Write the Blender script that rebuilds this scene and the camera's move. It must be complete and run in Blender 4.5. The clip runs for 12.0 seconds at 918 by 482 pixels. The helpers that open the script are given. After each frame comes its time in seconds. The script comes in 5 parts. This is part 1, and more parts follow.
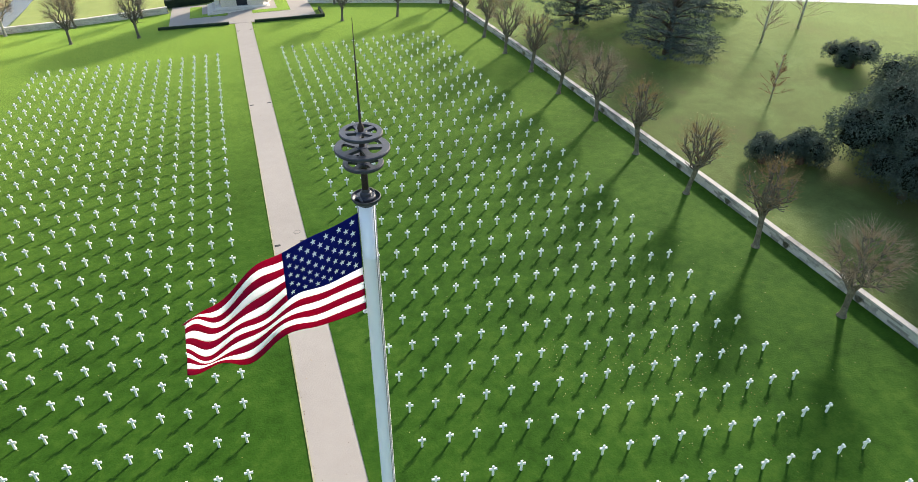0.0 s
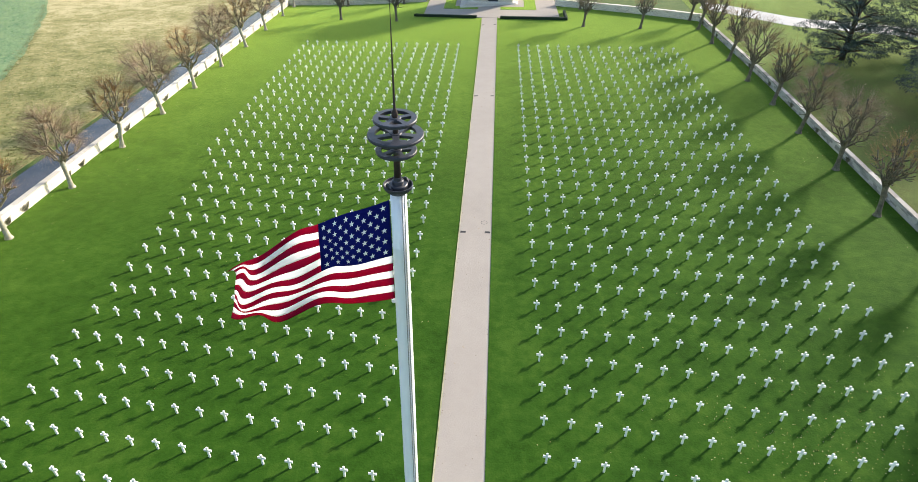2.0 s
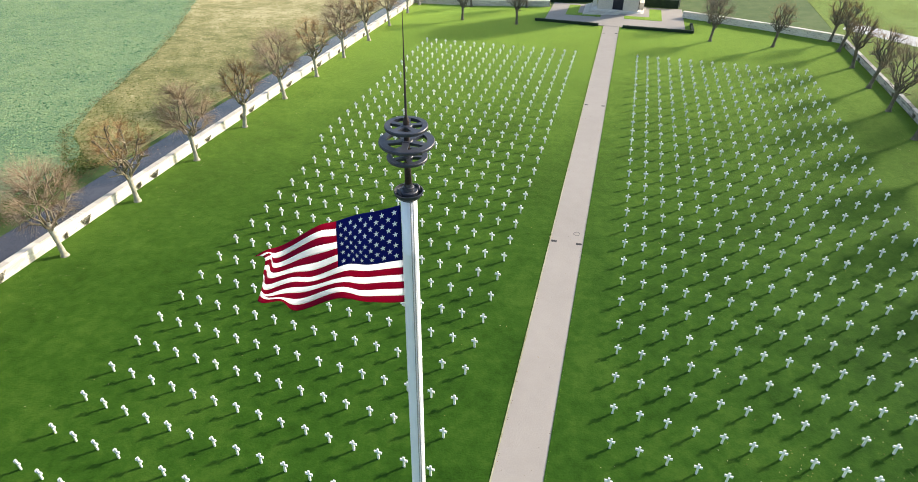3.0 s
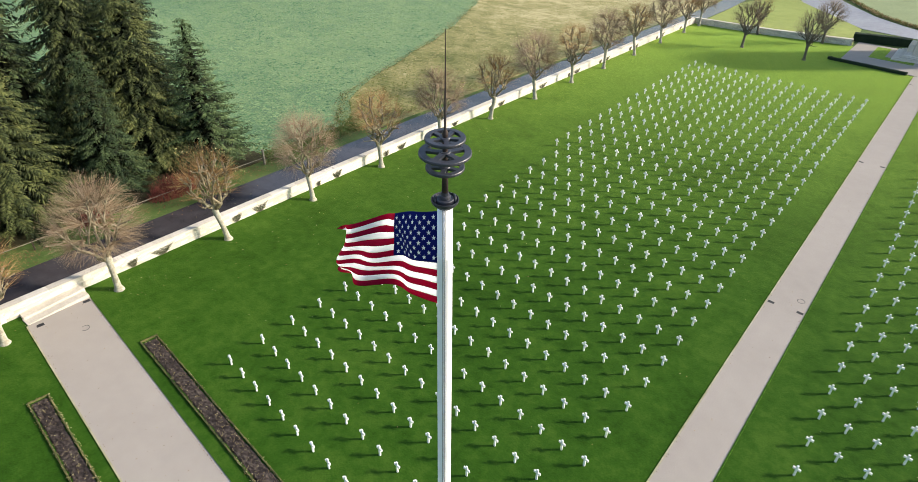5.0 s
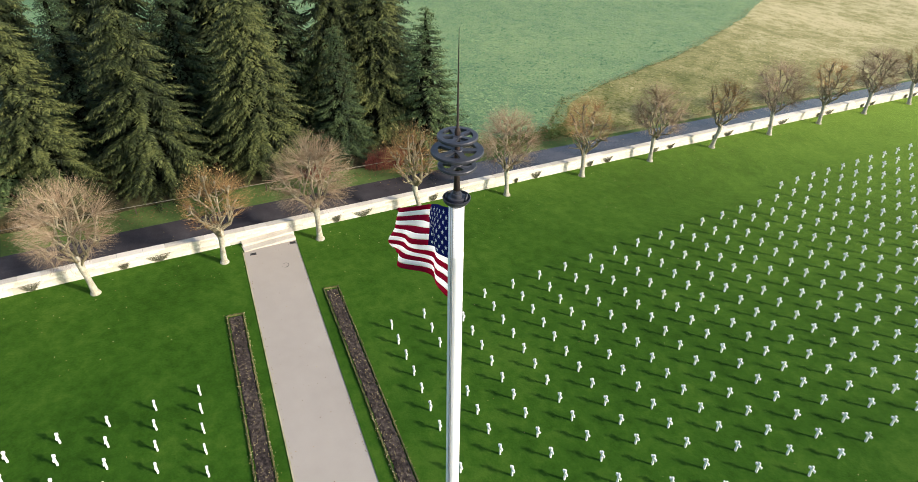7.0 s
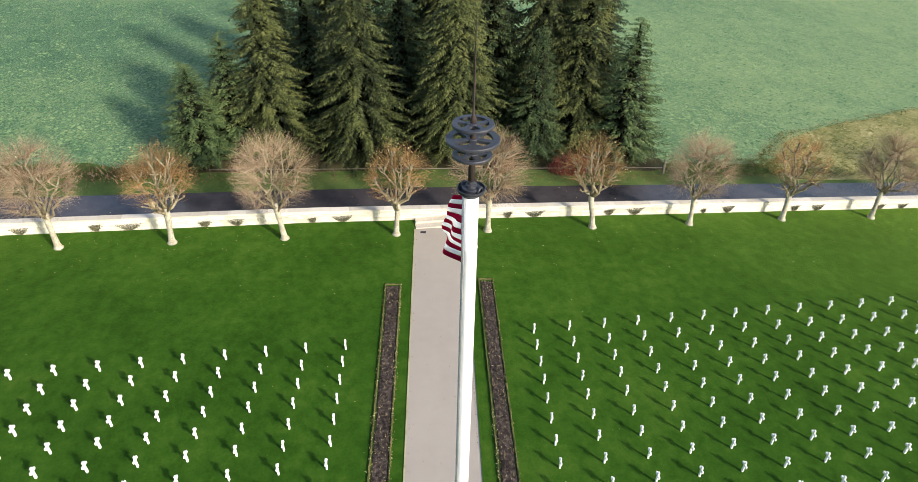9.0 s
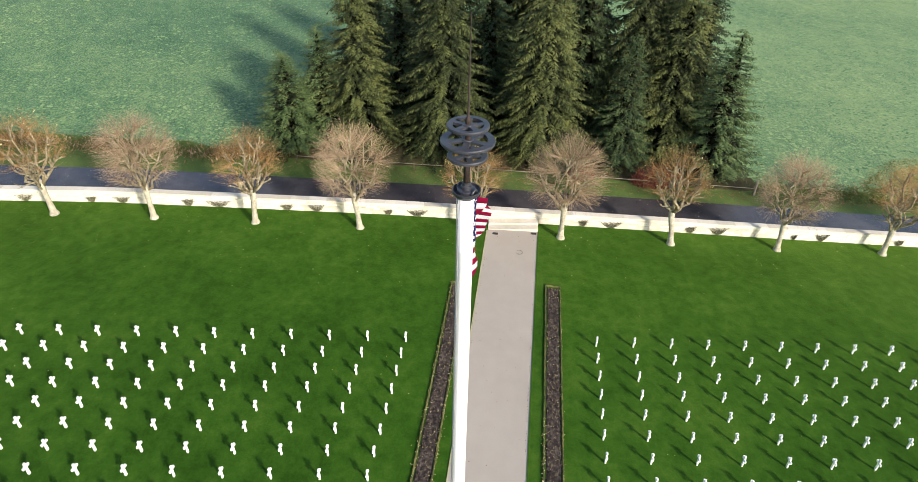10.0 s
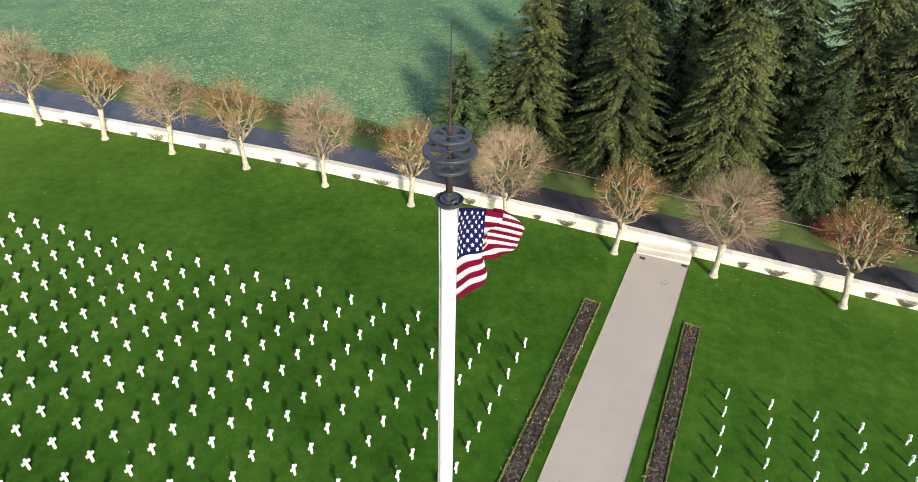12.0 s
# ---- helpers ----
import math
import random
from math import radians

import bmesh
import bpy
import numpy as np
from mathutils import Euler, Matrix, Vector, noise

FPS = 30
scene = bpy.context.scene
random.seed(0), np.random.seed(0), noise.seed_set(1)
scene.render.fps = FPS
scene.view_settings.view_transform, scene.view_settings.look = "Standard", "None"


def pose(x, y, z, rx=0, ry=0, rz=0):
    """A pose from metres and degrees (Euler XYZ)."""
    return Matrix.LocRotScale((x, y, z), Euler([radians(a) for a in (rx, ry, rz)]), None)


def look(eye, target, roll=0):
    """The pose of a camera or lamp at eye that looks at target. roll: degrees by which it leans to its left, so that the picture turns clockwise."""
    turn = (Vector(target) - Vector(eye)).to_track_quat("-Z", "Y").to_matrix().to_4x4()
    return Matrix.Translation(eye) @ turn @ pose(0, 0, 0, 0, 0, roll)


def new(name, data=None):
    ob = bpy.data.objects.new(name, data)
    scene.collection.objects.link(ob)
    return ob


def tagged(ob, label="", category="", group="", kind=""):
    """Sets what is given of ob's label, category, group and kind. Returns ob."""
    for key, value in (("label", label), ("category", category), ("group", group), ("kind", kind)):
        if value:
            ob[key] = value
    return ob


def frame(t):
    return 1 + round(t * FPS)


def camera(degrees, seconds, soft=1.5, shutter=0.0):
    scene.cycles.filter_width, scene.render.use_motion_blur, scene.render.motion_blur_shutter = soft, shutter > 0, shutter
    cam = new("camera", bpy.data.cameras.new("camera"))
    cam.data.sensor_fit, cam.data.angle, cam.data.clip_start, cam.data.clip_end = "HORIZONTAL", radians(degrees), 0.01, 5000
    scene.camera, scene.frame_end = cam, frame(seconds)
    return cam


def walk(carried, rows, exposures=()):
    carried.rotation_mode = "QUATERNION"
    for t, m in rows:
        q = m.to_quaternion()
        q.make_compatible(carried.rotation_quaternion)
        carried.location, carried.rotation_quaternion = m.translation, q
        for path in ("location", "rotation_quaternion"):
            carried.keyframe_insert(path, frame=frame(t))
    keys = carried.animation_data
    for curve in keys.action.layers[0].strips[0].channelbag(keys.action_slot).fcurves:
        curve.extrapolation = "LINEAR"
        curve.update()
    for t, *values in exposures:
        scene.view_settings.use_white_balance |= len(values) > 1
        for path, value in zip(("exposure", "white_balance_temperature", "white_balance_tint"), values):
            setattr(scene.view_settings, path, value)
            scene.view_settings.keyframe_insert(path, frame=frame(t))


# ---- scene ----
cam = camera(71.35, 12.0, soft=0.6)
# seconds, place of the eye, turn to the left from +y, pitch, roll
PATH = [
    (0.0, -0.962, -5.708, 32.341, -19.35, -35.63, 1.17),
    (0.5, -0.488, -5.809, 32.322, -13.60, -35.59, 1.03),
    (1.0, -0.005, -5.844, 32.281, -8.11, -35.55, 0.97),
    (1.5, 0.452, -5.776, 32.212, -2.63, -35.53, 1.05),
    (2.0, 0.902, -5.643, 32.160, 2.67, -35.51, 1.08),
    (2.5, 1.392, -5.550, 32.204, 8.04, -35.48, 1.08),
    (3.0, 1.869, -5.412, 32.237, 13.71, -35.45, 1.06),
    (3.5, 2.376, -5.272, 32.315, 19.83, -35.40, 1.02),
    (4.0, 2.890, -5.093, 32.396, 26.11, -35.34, 0.98),
    (4.5, 3.375, -4.850, 32.436, 32.27, -35.27, 0.99),
    (5.0, 3.813, -4.564, 32.447, 38.33, -35.19, 1.05),
    (5.5, 4.235, -4.205, 32.449, 44.25, -35.14, 1.08),
    (6.0, 4.640, -3.825, 32.469, 49.85, -35.10, 1.08),
    (6.5, 4.956, -3.377, 32.452, 55.23, -35.08, 1.10),
    (7.0, 5.227, -2.924, 32.424, 60.44, -35.04, 1.07),
    (7.5, 5.449, -2.459, 32.384, 65.74, -35.01, 1.08),
    (8.0, 5.616, -2.005, 32.325, 70.97, -34.98, 1.12),
    (8.5, 5.733, -1.547, 32.267, 76.00, -34.96, 1.17),
    (9.0, 5.794, -1.071, 32.234, 80.67, -34.97, 1.20),
    (9.5, 5.819, -0.601, 32.224, 85.28, -34.97, 1.25),
    (10.0, 5.815, -0.103, 32.218, 89.63, -35.01, 1.26),
    (10.5, 5.798, 0.393, 32.232, 93.98, -35.00, 1.34),
    (11.0, 5.706, 0.899, 32.232, 98.40, -35.01, 1.36),
    (11.5, 5.594, 1.387, 32.259, 103.01, -35.03, 1.40),
    (12.0, 5.442, 1.858, 32.301, 107.71, -35.03, 1.40),
]
walk(cam, [(t, pose(x, y, z, 90 + pitch, 0, yaw) @ pose(0, 0, 0, 0, 0, roll)) for t, x, y, z, yaw, pitch, roll in PATH],
     exposures=[(0.0, 1.06), (2.5, 0.98), (4.5, 0.77), (6.5, 0.67), (9.0, 0.69), (12.0, 0.71)])

# ---- light ----
SUN_AZ, SUN_EL = radians(48), radians(24)      # from +y towards +x, and above the horizon
world = bpy.data.worlds.new("sky")
scene.world = world
world.use_nodes = True
wt = world.node_tree
sky = wt.nodes.new("ShaderNodeTexSky")
sky.sky_type, sky.sun_disc, sky.sun_elevation, sky.sun_rotation = "NISHITA", False, SUN_EL, SUN_AZ
sky.air_density, sky.dust_density = 1.0, 1.5
wt.nodes["Background"].inputs["Strength"].default_value = 0.15
wt.links.new(sky.outputs[0], wt.nodes["Background"].inputs["Color"])
sun = new("sun", bpy.data.lights.new("sun", "SUN"))
sun.data.energy, sun.data.angle, sun.data.color = 3.9, radians(5.5), (1.0, 0.90, 0.77)
sun_dir = Vector((math.sin(SUN_AZ) * math.cos(SUN_EL), math.cos(SUN_AZ) * math.cos(SUN_EL), math.sin(SUN_EL)))
sun.matrix_world = look(sun_dir * 200, (0, 0, 0))


# ---- materials ----
def material(name, colours, rough=0.8, scales=((8.0, 0.5), (0.6, 0.5)), bump=0.0, bump_scale=40.0, metal=0.0, spec=0.3,
             object_random=0.0, island_random=0.0, coat=0.0, space="Object", sheen=0.0, through_light=0.0, contrast=1.5, lighten_y=None):
    """Colours run from dark to light; scales are (noise scale, weight) pairs, in metres."""
    m = bpy.data.materials.new(name)
    m.use_nodes = True
    nt = m.node_tree
    n, l = nt.nodes, nt.links
    bsdf = n["Principled BSDF"]
    tc = n.new("ShaderNodeTexCoord")
    total = None
    for s, w in scales:
        t = n.new("ShaderNodeTexNoise")
        t.inputs["Scale"].default_value, t.inputs["Detail"].default_value, t.inputs["Roughness"].default_value = s, 4.0, 0.6
        l.new(tc.outputs[space], t.inputs["Vector"])
        k = n.new("ShaderNodeMath")
        k.operation = "MULTIPLY"
        l.new(t.outputs["Fac"], k.inputs[0])
        k.inputs[1].default_value = w
        if total is None:
            total = k.outputs[0]
        else:
            a = n.new("ShaderNodeMath")
            l.new(total, a.inputs[0])
            l.new(k.outputs[0], a.inputs[1])
            total = a.outputs[0]
    for amount, kind in ((object_random, "obj"), (island_random, "isl")):
        if amount:
            src = n.new("ShaderNodeObjectInfo").outputs["Random"] if kind == "obj" else n.new("ShaderNodeNewGeometry").outputs["Random Per Island"]
            k = n.new("ShaderNodeMath")
            k.operation = "MULTIPLY_ADD"
            l.new(src, k.inputs[0])
            k.inputs[1].default_value = amount
            k.inputs[2].default_value = -amount / 2
            a = n.new("ShaderNodeMath")
            l.new(total, a.inputs[0])
            l.new(k.outputs[0], a.inputs[1])
            total = a.outputs[0]
    spread = n.new("ShaderNodeMath")
    spread.operation = "MULTIPLY_ADD"
    l.new(total, spread.inputs[0])
    spread.inputs[1].default_value, spread.inputs[2].default_value = contrast, 0.5 - 0.5 * contrast
    total = spread.outputs[0]
    if lighten_y:
        # colours move up the ramp along y, over the given span
        xyz = n.new("ShaderNodeSeparateXYZ")
        l.new(tc.outputs[space], xyz.inputs[0])
        along_y = n.new("ShaderNodeMapRange")
        l.new(xyz.outputs["Y"], along_y.inputs["Value"])
        along_y.inputs["From Min"].default_value, along_y.inputs["From Max"].default_value, along_y.inputs["To Max"].default_value = lighten_y
        a = n.new("ShaderNodeMath")
        l.new(total, a.inputs[0])
        l.new(along_y.outputs["Result"], a.inputs[1])
        total = a.outputs[0]
    ramp = n.new("ShaderNodeValToRGB")
    els = ramp.color_ramp.elements
    while len(els) < len(colours):
        els.new(0.5)
    for i, c in enumerate(colours):
        els[i].position = 0.28 + 0.44 * i / max(1, len(colours) - 1)
        els[i].color = (*c, 1)
    l.new(total, ramp.inputs["Fac"])
    l.new(ramp.outputs["Color"], bsdf.inputs["Base Color"])
    bsdf.inputs["Roughness"].default_value = rough
    bsdf.inputs["Metallic"].default_value = metal
    bsdf.inputs["Specular IOR Level"].default_value = spec
    if sheen:
        bsdf.inputs["Sheen Weight"].default_value, bsdf.inputs["Sheen Roughness"].default_value = sheen, 0.28
        bsdf.inputs["Sheen Tint"].default_value = (0.72, 1.0, 0.18, 1)
    if coat:
        bsdf.inputs["Coat Weight"].default_value = coat
    if through_light:
        bsdf.inputs["Transmission Weight"].default_value = 0.0
        tr = n.new("ShaderNodeBsdfTranslucent")
        l.new(ramp.outputs["Color"], tr.inputs["Color"])
        mix = n.new("ShaderNodeMixShader")
        mix.inputs[0].default_value = through_light
        l.new(bsdf.outputs[0], mix.inputs[1])
        l.new(tr.outputs[0], mix.inputs[2])
        l.new(mix.outputs[0], n["Material Output"].inputs["Surface"])
    if bump:
        t = n.new("ShaderNodeTexNoise")
        t.inputs["Scale"].default_value, t.inputs["Detail"].default_value = bump_scale, 5.0
        l.new(tc.outputs[space], t.inputs["Vector"])
        b = n.new("ShaderNodeBump")
        b.inputs["Strength"].default_value = min(1.0, bump)
        b.inputs["Distance"].default_value = 0.05 * max(1.0, bump)
        l.new(t.outputs["Fac"], b.inputs["Height"])
        l.new(b.outputs[0], bsdf.inputs["Normal"])
    return m


M_LAWN = material("lawn_grass", [(0.016, 0.052, 0.005), (0.028, 0.079, 0.008), (0.050, 0.108, 0.013)], 0.8,
                  ((7.0, 0.16), (1.2, 0.34), (0.2, 0.24), (0.05, 0.26)), bump=0.5, bump_scale=8.0, spec=0.03, sheen=1.0, contrast=2.0)
M_ROUGH = material("rough_grass", [(0.042, 0.082, 0.014), (0.076, 0.124, 0.025), (0.13, 0.16, 0.045)], 0.9,
                   ((5.0, 0.35), (0.5, 0.35), (0.06, 0.3)), bump=1.0, bump_scale=6.0)
M_PARK = material("park_grass", [(0.082, 0.074, 0.034), (0.070, 0.092, 0.026), (0.095, 0.135, 0.040), (0.15, 0.19, 0.07)], 0.9,
                  ((5.0, 0.2), (0.5, 0.25), (0.05, 0.55)), bump=1.0, bump_scale=8.0, spec=0.08, sheen=0.5, contrast=1.5)
M_VERGE = material("verge_grass", [(0.17, 0.195, 0.045), (0.235, 0.255, 0.068), (0.30, 0.31, 0.10)], 0.85, ((4.0, 0.3), (0.4, 0.3), (0.06, 0.4)), bump=0.6, bump_scale=6.0, sheen=0.2)
M_PALE = material("young_field", [(0.22, 0.265, 0.12), (0.285, 0.33, 0.16), (0.35, 0.385, 0.21)], 0.9, ((2.0, 0.3), (0.2, 0.3), (0.03, 0.4)), bump=0.6, bump_scale=4.0)
# road asphalt made pale and lilac: the reflected sky is in its colour
M_LANE = material("sky_toned_asphalt", [(0.22, 0.215, 0.23), (0.28, 0.275, 0.29), (0.34, 0.335, 0.345)], 0.5, ((14.0, 0.3), (0.8, 0.3), (0.1, 0.4)), bump=0.15, bump_scale=40.0)
M_GRAVEL = material("white_gravel", [(0.52, 0.50, 0.48), (0.64, 0.62, 0.59)], 0.9, ((12.0, 0.5), (0.6, 0.5)), bump=0.5, bump_scale=30.0)
M_CROP = material("field_crop", [(0.034, 0.088, 0.042), (0.100, 0.192, 0.088), (0.225, 0.305, 0.128)], 0.7,
                  ((5.5, 0.62), (0.35, 0.18), (0.03, 0.20)), bump=2.0, bump_scale=5.0, contrast=2.3, lighten_y=(0.0, 110.0, 0.15))
M_STUBBLE = material("dry_field", [(0.075, 0.092, 0.027), (0.155, 0.162, 0.050), (0.29, 0.265, 0.105), (0.50, 0.43, 0.23)], 0.95,
                     ((2.2, 0.3), (0.35, 0.35), (0.045, 0.35)), bump=0.9, bump_scale=2.5, contrast=1.5, lighten_y=(55.0, 130.0, 0.14))
M_PATH = material("path_concrete", [(0.315, 0.280, 0.240), (0.355, 0.316, 0.273), (0.39, 0.350, 0.303)], 0.9,
                  ((30.0, 0.25), (0.9, 0.25), (0.12, 0.5)), bump=0.2, bump_scale=60.0, contrast=1.1)
# dry turf lip; sunlight on that edge is mixed into the pale colour
M_LIT_TURF = material("path_edging", [(0.24, 0.25, 0.10), (0.38, 0.37, 0.20), (0.50, 0.47, 0.30)], 0.9, ((3.0, 0.5), (0.4, 0.5)), bump=0.4)
M_ROAD = material("asphalt_wet", [(0.036, 0.032, 0.034), (0.060, 0.054, 0.058), (0.098, 0.088, 0.092)], 0.27,
                  ((20.0, 0.3), (0.7, 0.3), (0.08, 0.4)), bump=0.12, bump_scale=60.0, spec=0.55)
M_STONE = material("limestone", [(0.50, 0.45, 0.37), (0.62, 0.57, 0.48), (0.72, 0.67, 0.58)], 0.85,
                   ((6.0, 0.35), (0.5, 0.35), (20.0, 0.3)), bump=0.2, bump_scale=14.0, object_random=0.3, island_random=0.25)
# darker, greyer version of the limestone for the east wall's blocks and coping
M_STONE_GREY = material("grey_limestone", [(0.21, 0.20, 0.185), (0.33, 0.31, 0.285), (0.47, 0.44, 0.40)], 0.9,
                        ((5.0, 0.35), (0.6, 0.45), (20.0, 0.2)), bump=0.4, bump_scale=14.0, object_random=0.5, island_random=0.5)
M_JOINT = material("mortar", [(0.27, 0.24, 0.19), (0.38, 0.34, 0.28)], 0.95, ((8.0, 0.5), (0.7, 0.5)), bump=0.4)
M_MARBLE = material("white_marble", [(0.70, 0.70, 0.68), (0.80, 0.80, 0.78), (0.84, 0.84, 0.82)], 0.5,
                    ((14.0, 0.5), (2.0, 0.5)), bump=0.1, object_random=0.15, island_random=0.15)
M_BARK = material("lime_bark", [(0.22, 0.20, 0.15), (0.40, 0.37, 0.29), (0.56, 0.53, 0.44)], 0.9,
                  ((7.0, 0.5), (1.3, 0.5)), bump=0.8, bump_scale=25.0)
M_LIMB = material("lime_limbs", [(0.11, 0.088, 0.055), (0.25, 0.21, 0.135), (0.42, 0.37, 0.26)], 0.9,
                  ((7.0, 0.5), (1.3, 0.5)), bump=0.8, bump_scale=25.0)
# lime bark darkened for trees against the sun: their shade is in the colour
M_BARK_SHADE = material("shade_lime_bark", [(0.065, 0.057, 0.042), (0.14, 0.123, 0.088), (0.24, 0.215, 0.155)], 0.8, ((7.0, 0.5), (1.3, 0.5)), bump=0.8, bump_scale=25.0)
M_SHOOT = material("pale_shoots", [(0.19, 0.125, 0.075), (0.31, 0.22, 0.14), (0.42, 0.33, 0.225)], 0.85, ((1.0, 0.5), (0.3, 0.5)), island_random=0.5)
M_SHOOT_O = material("orange_shoots", [(0.20, 0.105, 0.042), (0.32, 0.185, 0.075), (0.42, 0.27, 0.12)], 0.85, ((1.0, 0.5), (0.3, 0.5)), island_random=0.5)
M_LEAF_DRY = material("dry_leaf", [(0.26, 0.20, 0.07), (0.43, 0.35, 0.14), (0.56, 0.50, 0.28)], 0.8, ((2.0, 0.5), (9.0, 0.5)), island_random=0.6)
M_FIR = material("fir_needles", [(0.009, 0.015, 0.004), (0.033, 0.046, 0.012), (0.124, 0.140, 0.042)], 0.75,
                 ((0.8, 0.5), (0.16, 0.28), (4.0, 0.22)), island_random=0.14, object_random=0.14, contrast=1.7)
M_FIR_GREEN = material("young_needles", [(0.022, 0.042, 0.016), (0.064, 0.104, 0.034), (0.148, 0.194, 0.074)], 0.7, ((0.8, 0.5), (0.16, 0.28), (4.0, 0.22)), island_random=0.14, contrast=1.6)
# spruce colour; on the back firs its darker tone stands for grove shade
M_FIR_BLUE = material("spruce_and_shade_needles", [(0.009, 0.021, 0.010), (0.029, 0.052, 0.018), (0.086, 0.120, 0.043)], 0.75,
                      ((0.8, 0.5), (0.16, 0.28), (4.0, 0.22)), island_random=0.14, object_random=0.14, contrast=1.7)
M_HOLM = material("evergreen_leaves", [(0.024, 0.042, 0.034), (0.052, 0.084, 0.068), (0.10, 0.14, 0.11)], 0.6, ((0.8, 0.5), (0.25, 0.3), (4.0, 0.2)), island_random=0.3, contrast=1.6, through_light=0.22)
M_CEDAR = material("cedar_needles", [(0.026, 0.044, 0.040), (0.066, 0.098, 0.086), (0.11, 0.150, 0.125)], 0.75, ((0.8, 0.5), (0.16, 0.3), (4.0, 0.2)), island_random=0.2, contrast=1.6)
# older inner needles, darkened further to hold the shade between boughs
M_FIR_INNER = material("inner_shade_needles", [(0.006, 0.011, 0.004), (0.020, 0.030, 0.010), (0.045, 0.056, 0.019)], 0.8, ((0.8, 0.5), (4.0, 0.5)), island_random=0.3)
# near-black filling for crowns: the inner shade as a colour
M_FIR_CORE = material("core_shade_black", [(0.004, 0.005, 0.003), (0.010, 0.012, 0.006)], 0.95, ((3.0, 0.5), (0.6, 0.5)), spec=0.02)
M_FIR_BARK = material("fir_bark", [(0.05, 0.035, 0.025), (0.10, 0.075, 0.05)], 0.95, ((6.0, 0.5), (1.0, 0.5)), bump=0.8)
M_POLE = material("white_paint", [(0.84, 0.84, 0.86), (0.89, 0.89, 0.91)], 0.35, ((3.0, 0.5), (0.8, 0.5)), bump=0.05, spec=0.5)
M_IRON = material("black_iron", [(0.026, 0.028, 0.037), (0.045, 0.047, 0.060)], 0.42, ((12.0, 0.5), (3.0, 0.5)), bump=0.05, bump_scale=30.0, spec=0.5)
M_RUST = material("rusty_iron", [(0.02, 0.018, 0.018), (0.05, 0.032, 0.026)], 0.7, ((12.0, 0.5), (3.0, 0.5)), bump=0.3)
M_RED = material("flag_red", [(0.35, 0.003, 0.062), (0.41, 0.006, 0.078)], 0.75, ((60.0, 0.5), (4.0, 0.5)), through_light=0.72)
M_WHITE = material("flag_white", [(0.88, 0.88, 0.90), (0.92, 0.92, 0.94)], 0.75, ((60.0, 0.5), (4.0, 0.5)), through_light=0.72)
M_STAR = material("star_white", [(0.86, 0.86, 0.88), (0.90, 0.90, 0.92)], 0.7, ((60.0, 0.5), (4.0, 0.5)))
M_BLUE = material("flag_blue", [(0.007, 0.012, 0.14), (0.012, 0.020, 0.20)], 0.75, ((60.0, 0.5), (4.0, 0.5)), through_light=0.72)
M_ROPE = material("grey_rope", [(0.25, 0.25, 0.25), (0.40, 0.40, 0.38)], 0.8, ((40.0, 0.5), (4.0, 0.5)))
M_SOIL = material("bed_soil", [(0.012, 0.009, 0.007), (0.045, 0.033, 0.028), (0.12, 0.095, 0.075)], 0.95, ((4.5, 0.7), (0.8, 0.3)), bump=2.0, bump_scale=6.0, contrast=1.5)
M_BOX = material("box_hedge", [(0.035, 0.045, 0.014), (0.09, 0.095, 0.03), (0.20, 0.18, 0.065)], 0.85, ((5.0, 0.6), (0.5, 0.4)), island_random=0.3, bump=0.8, bump_scale=20.0)
M_HEDGE = material("clipped_hedge", [(0.008, 0.020, 0.010), (0.02, 0.04, 0.018)], 0.85, ((5.0, 0.5), (0.7, 0.5)), bump=1.0, island_random=0.4)
M_ESPAL = material("trained_shrub", [(0.085, 0.09, 0.055), (0.155, 0.155, 0.10), (0.22, 0.21, 0.14)], 0.85, ((5.0, 0.5), (0.7, 0.5)), island_random=0.5)
M_ROSE = material("rose_stems", [(0.07, 0.05, 0.03), (0.15, 0.115, 0.065), (0.30, 0.25, 0.13)], 0.85, ((5.0, 0.5), (0.7, 0.5)), island_random=0.5)
M_REDBUSH = material("red_twigs", [(0.13, 0.028, 0.024), (0.22, 0.05, 0.038), (0.27, 0.10, 0.06)], 0.85, ((2.0, 0.5), (0.5, 0.5)), island_random=0.5)
M_BROWNBUSH = material("brown_bramble", [(0.12, 0.085, 0.04), (0.22, 0.15, 0.075), (0.32, 0.23, 0.13)], 0.9, ((2.0, 0.5), (0.5, 0.5)), island_random=0.5, through_light=0.3)
M_BRONZE = material("bronze_door", [(0.018, 0.022, 0.028), (0.035, 0.04, 0.05)], 0.5, ((5.0, 0.5), (1.0, 0.5)), metal=0.4)
M_DRAIN = material("drain_iron", [(0.02, 0.02, 0.02), (0.05, 0.05, 0.05)], 0.7, ((20.0, 0.5), (3.0, 0.5)))
M_WOOD = material("grey_wood", [(0.17, 0.155, 0.12), (0.30, 0.27, 0.21)], 0.85, ((8.0, 0.5), (1.0, 0.5)), bump=0.4)
M_CLUMP = material("crop_leaves", [(0.072, 0.158, 0.082), (0.150, 0.272, 0.132), (0.285, 0.385, 0.185)], 0.8, ((1.0, 0.5), (0.1, 0.5)), island_random=0.30, through_light=0.12, spec=0.1, lighten_y=(0.0, 110.0, 0.15))

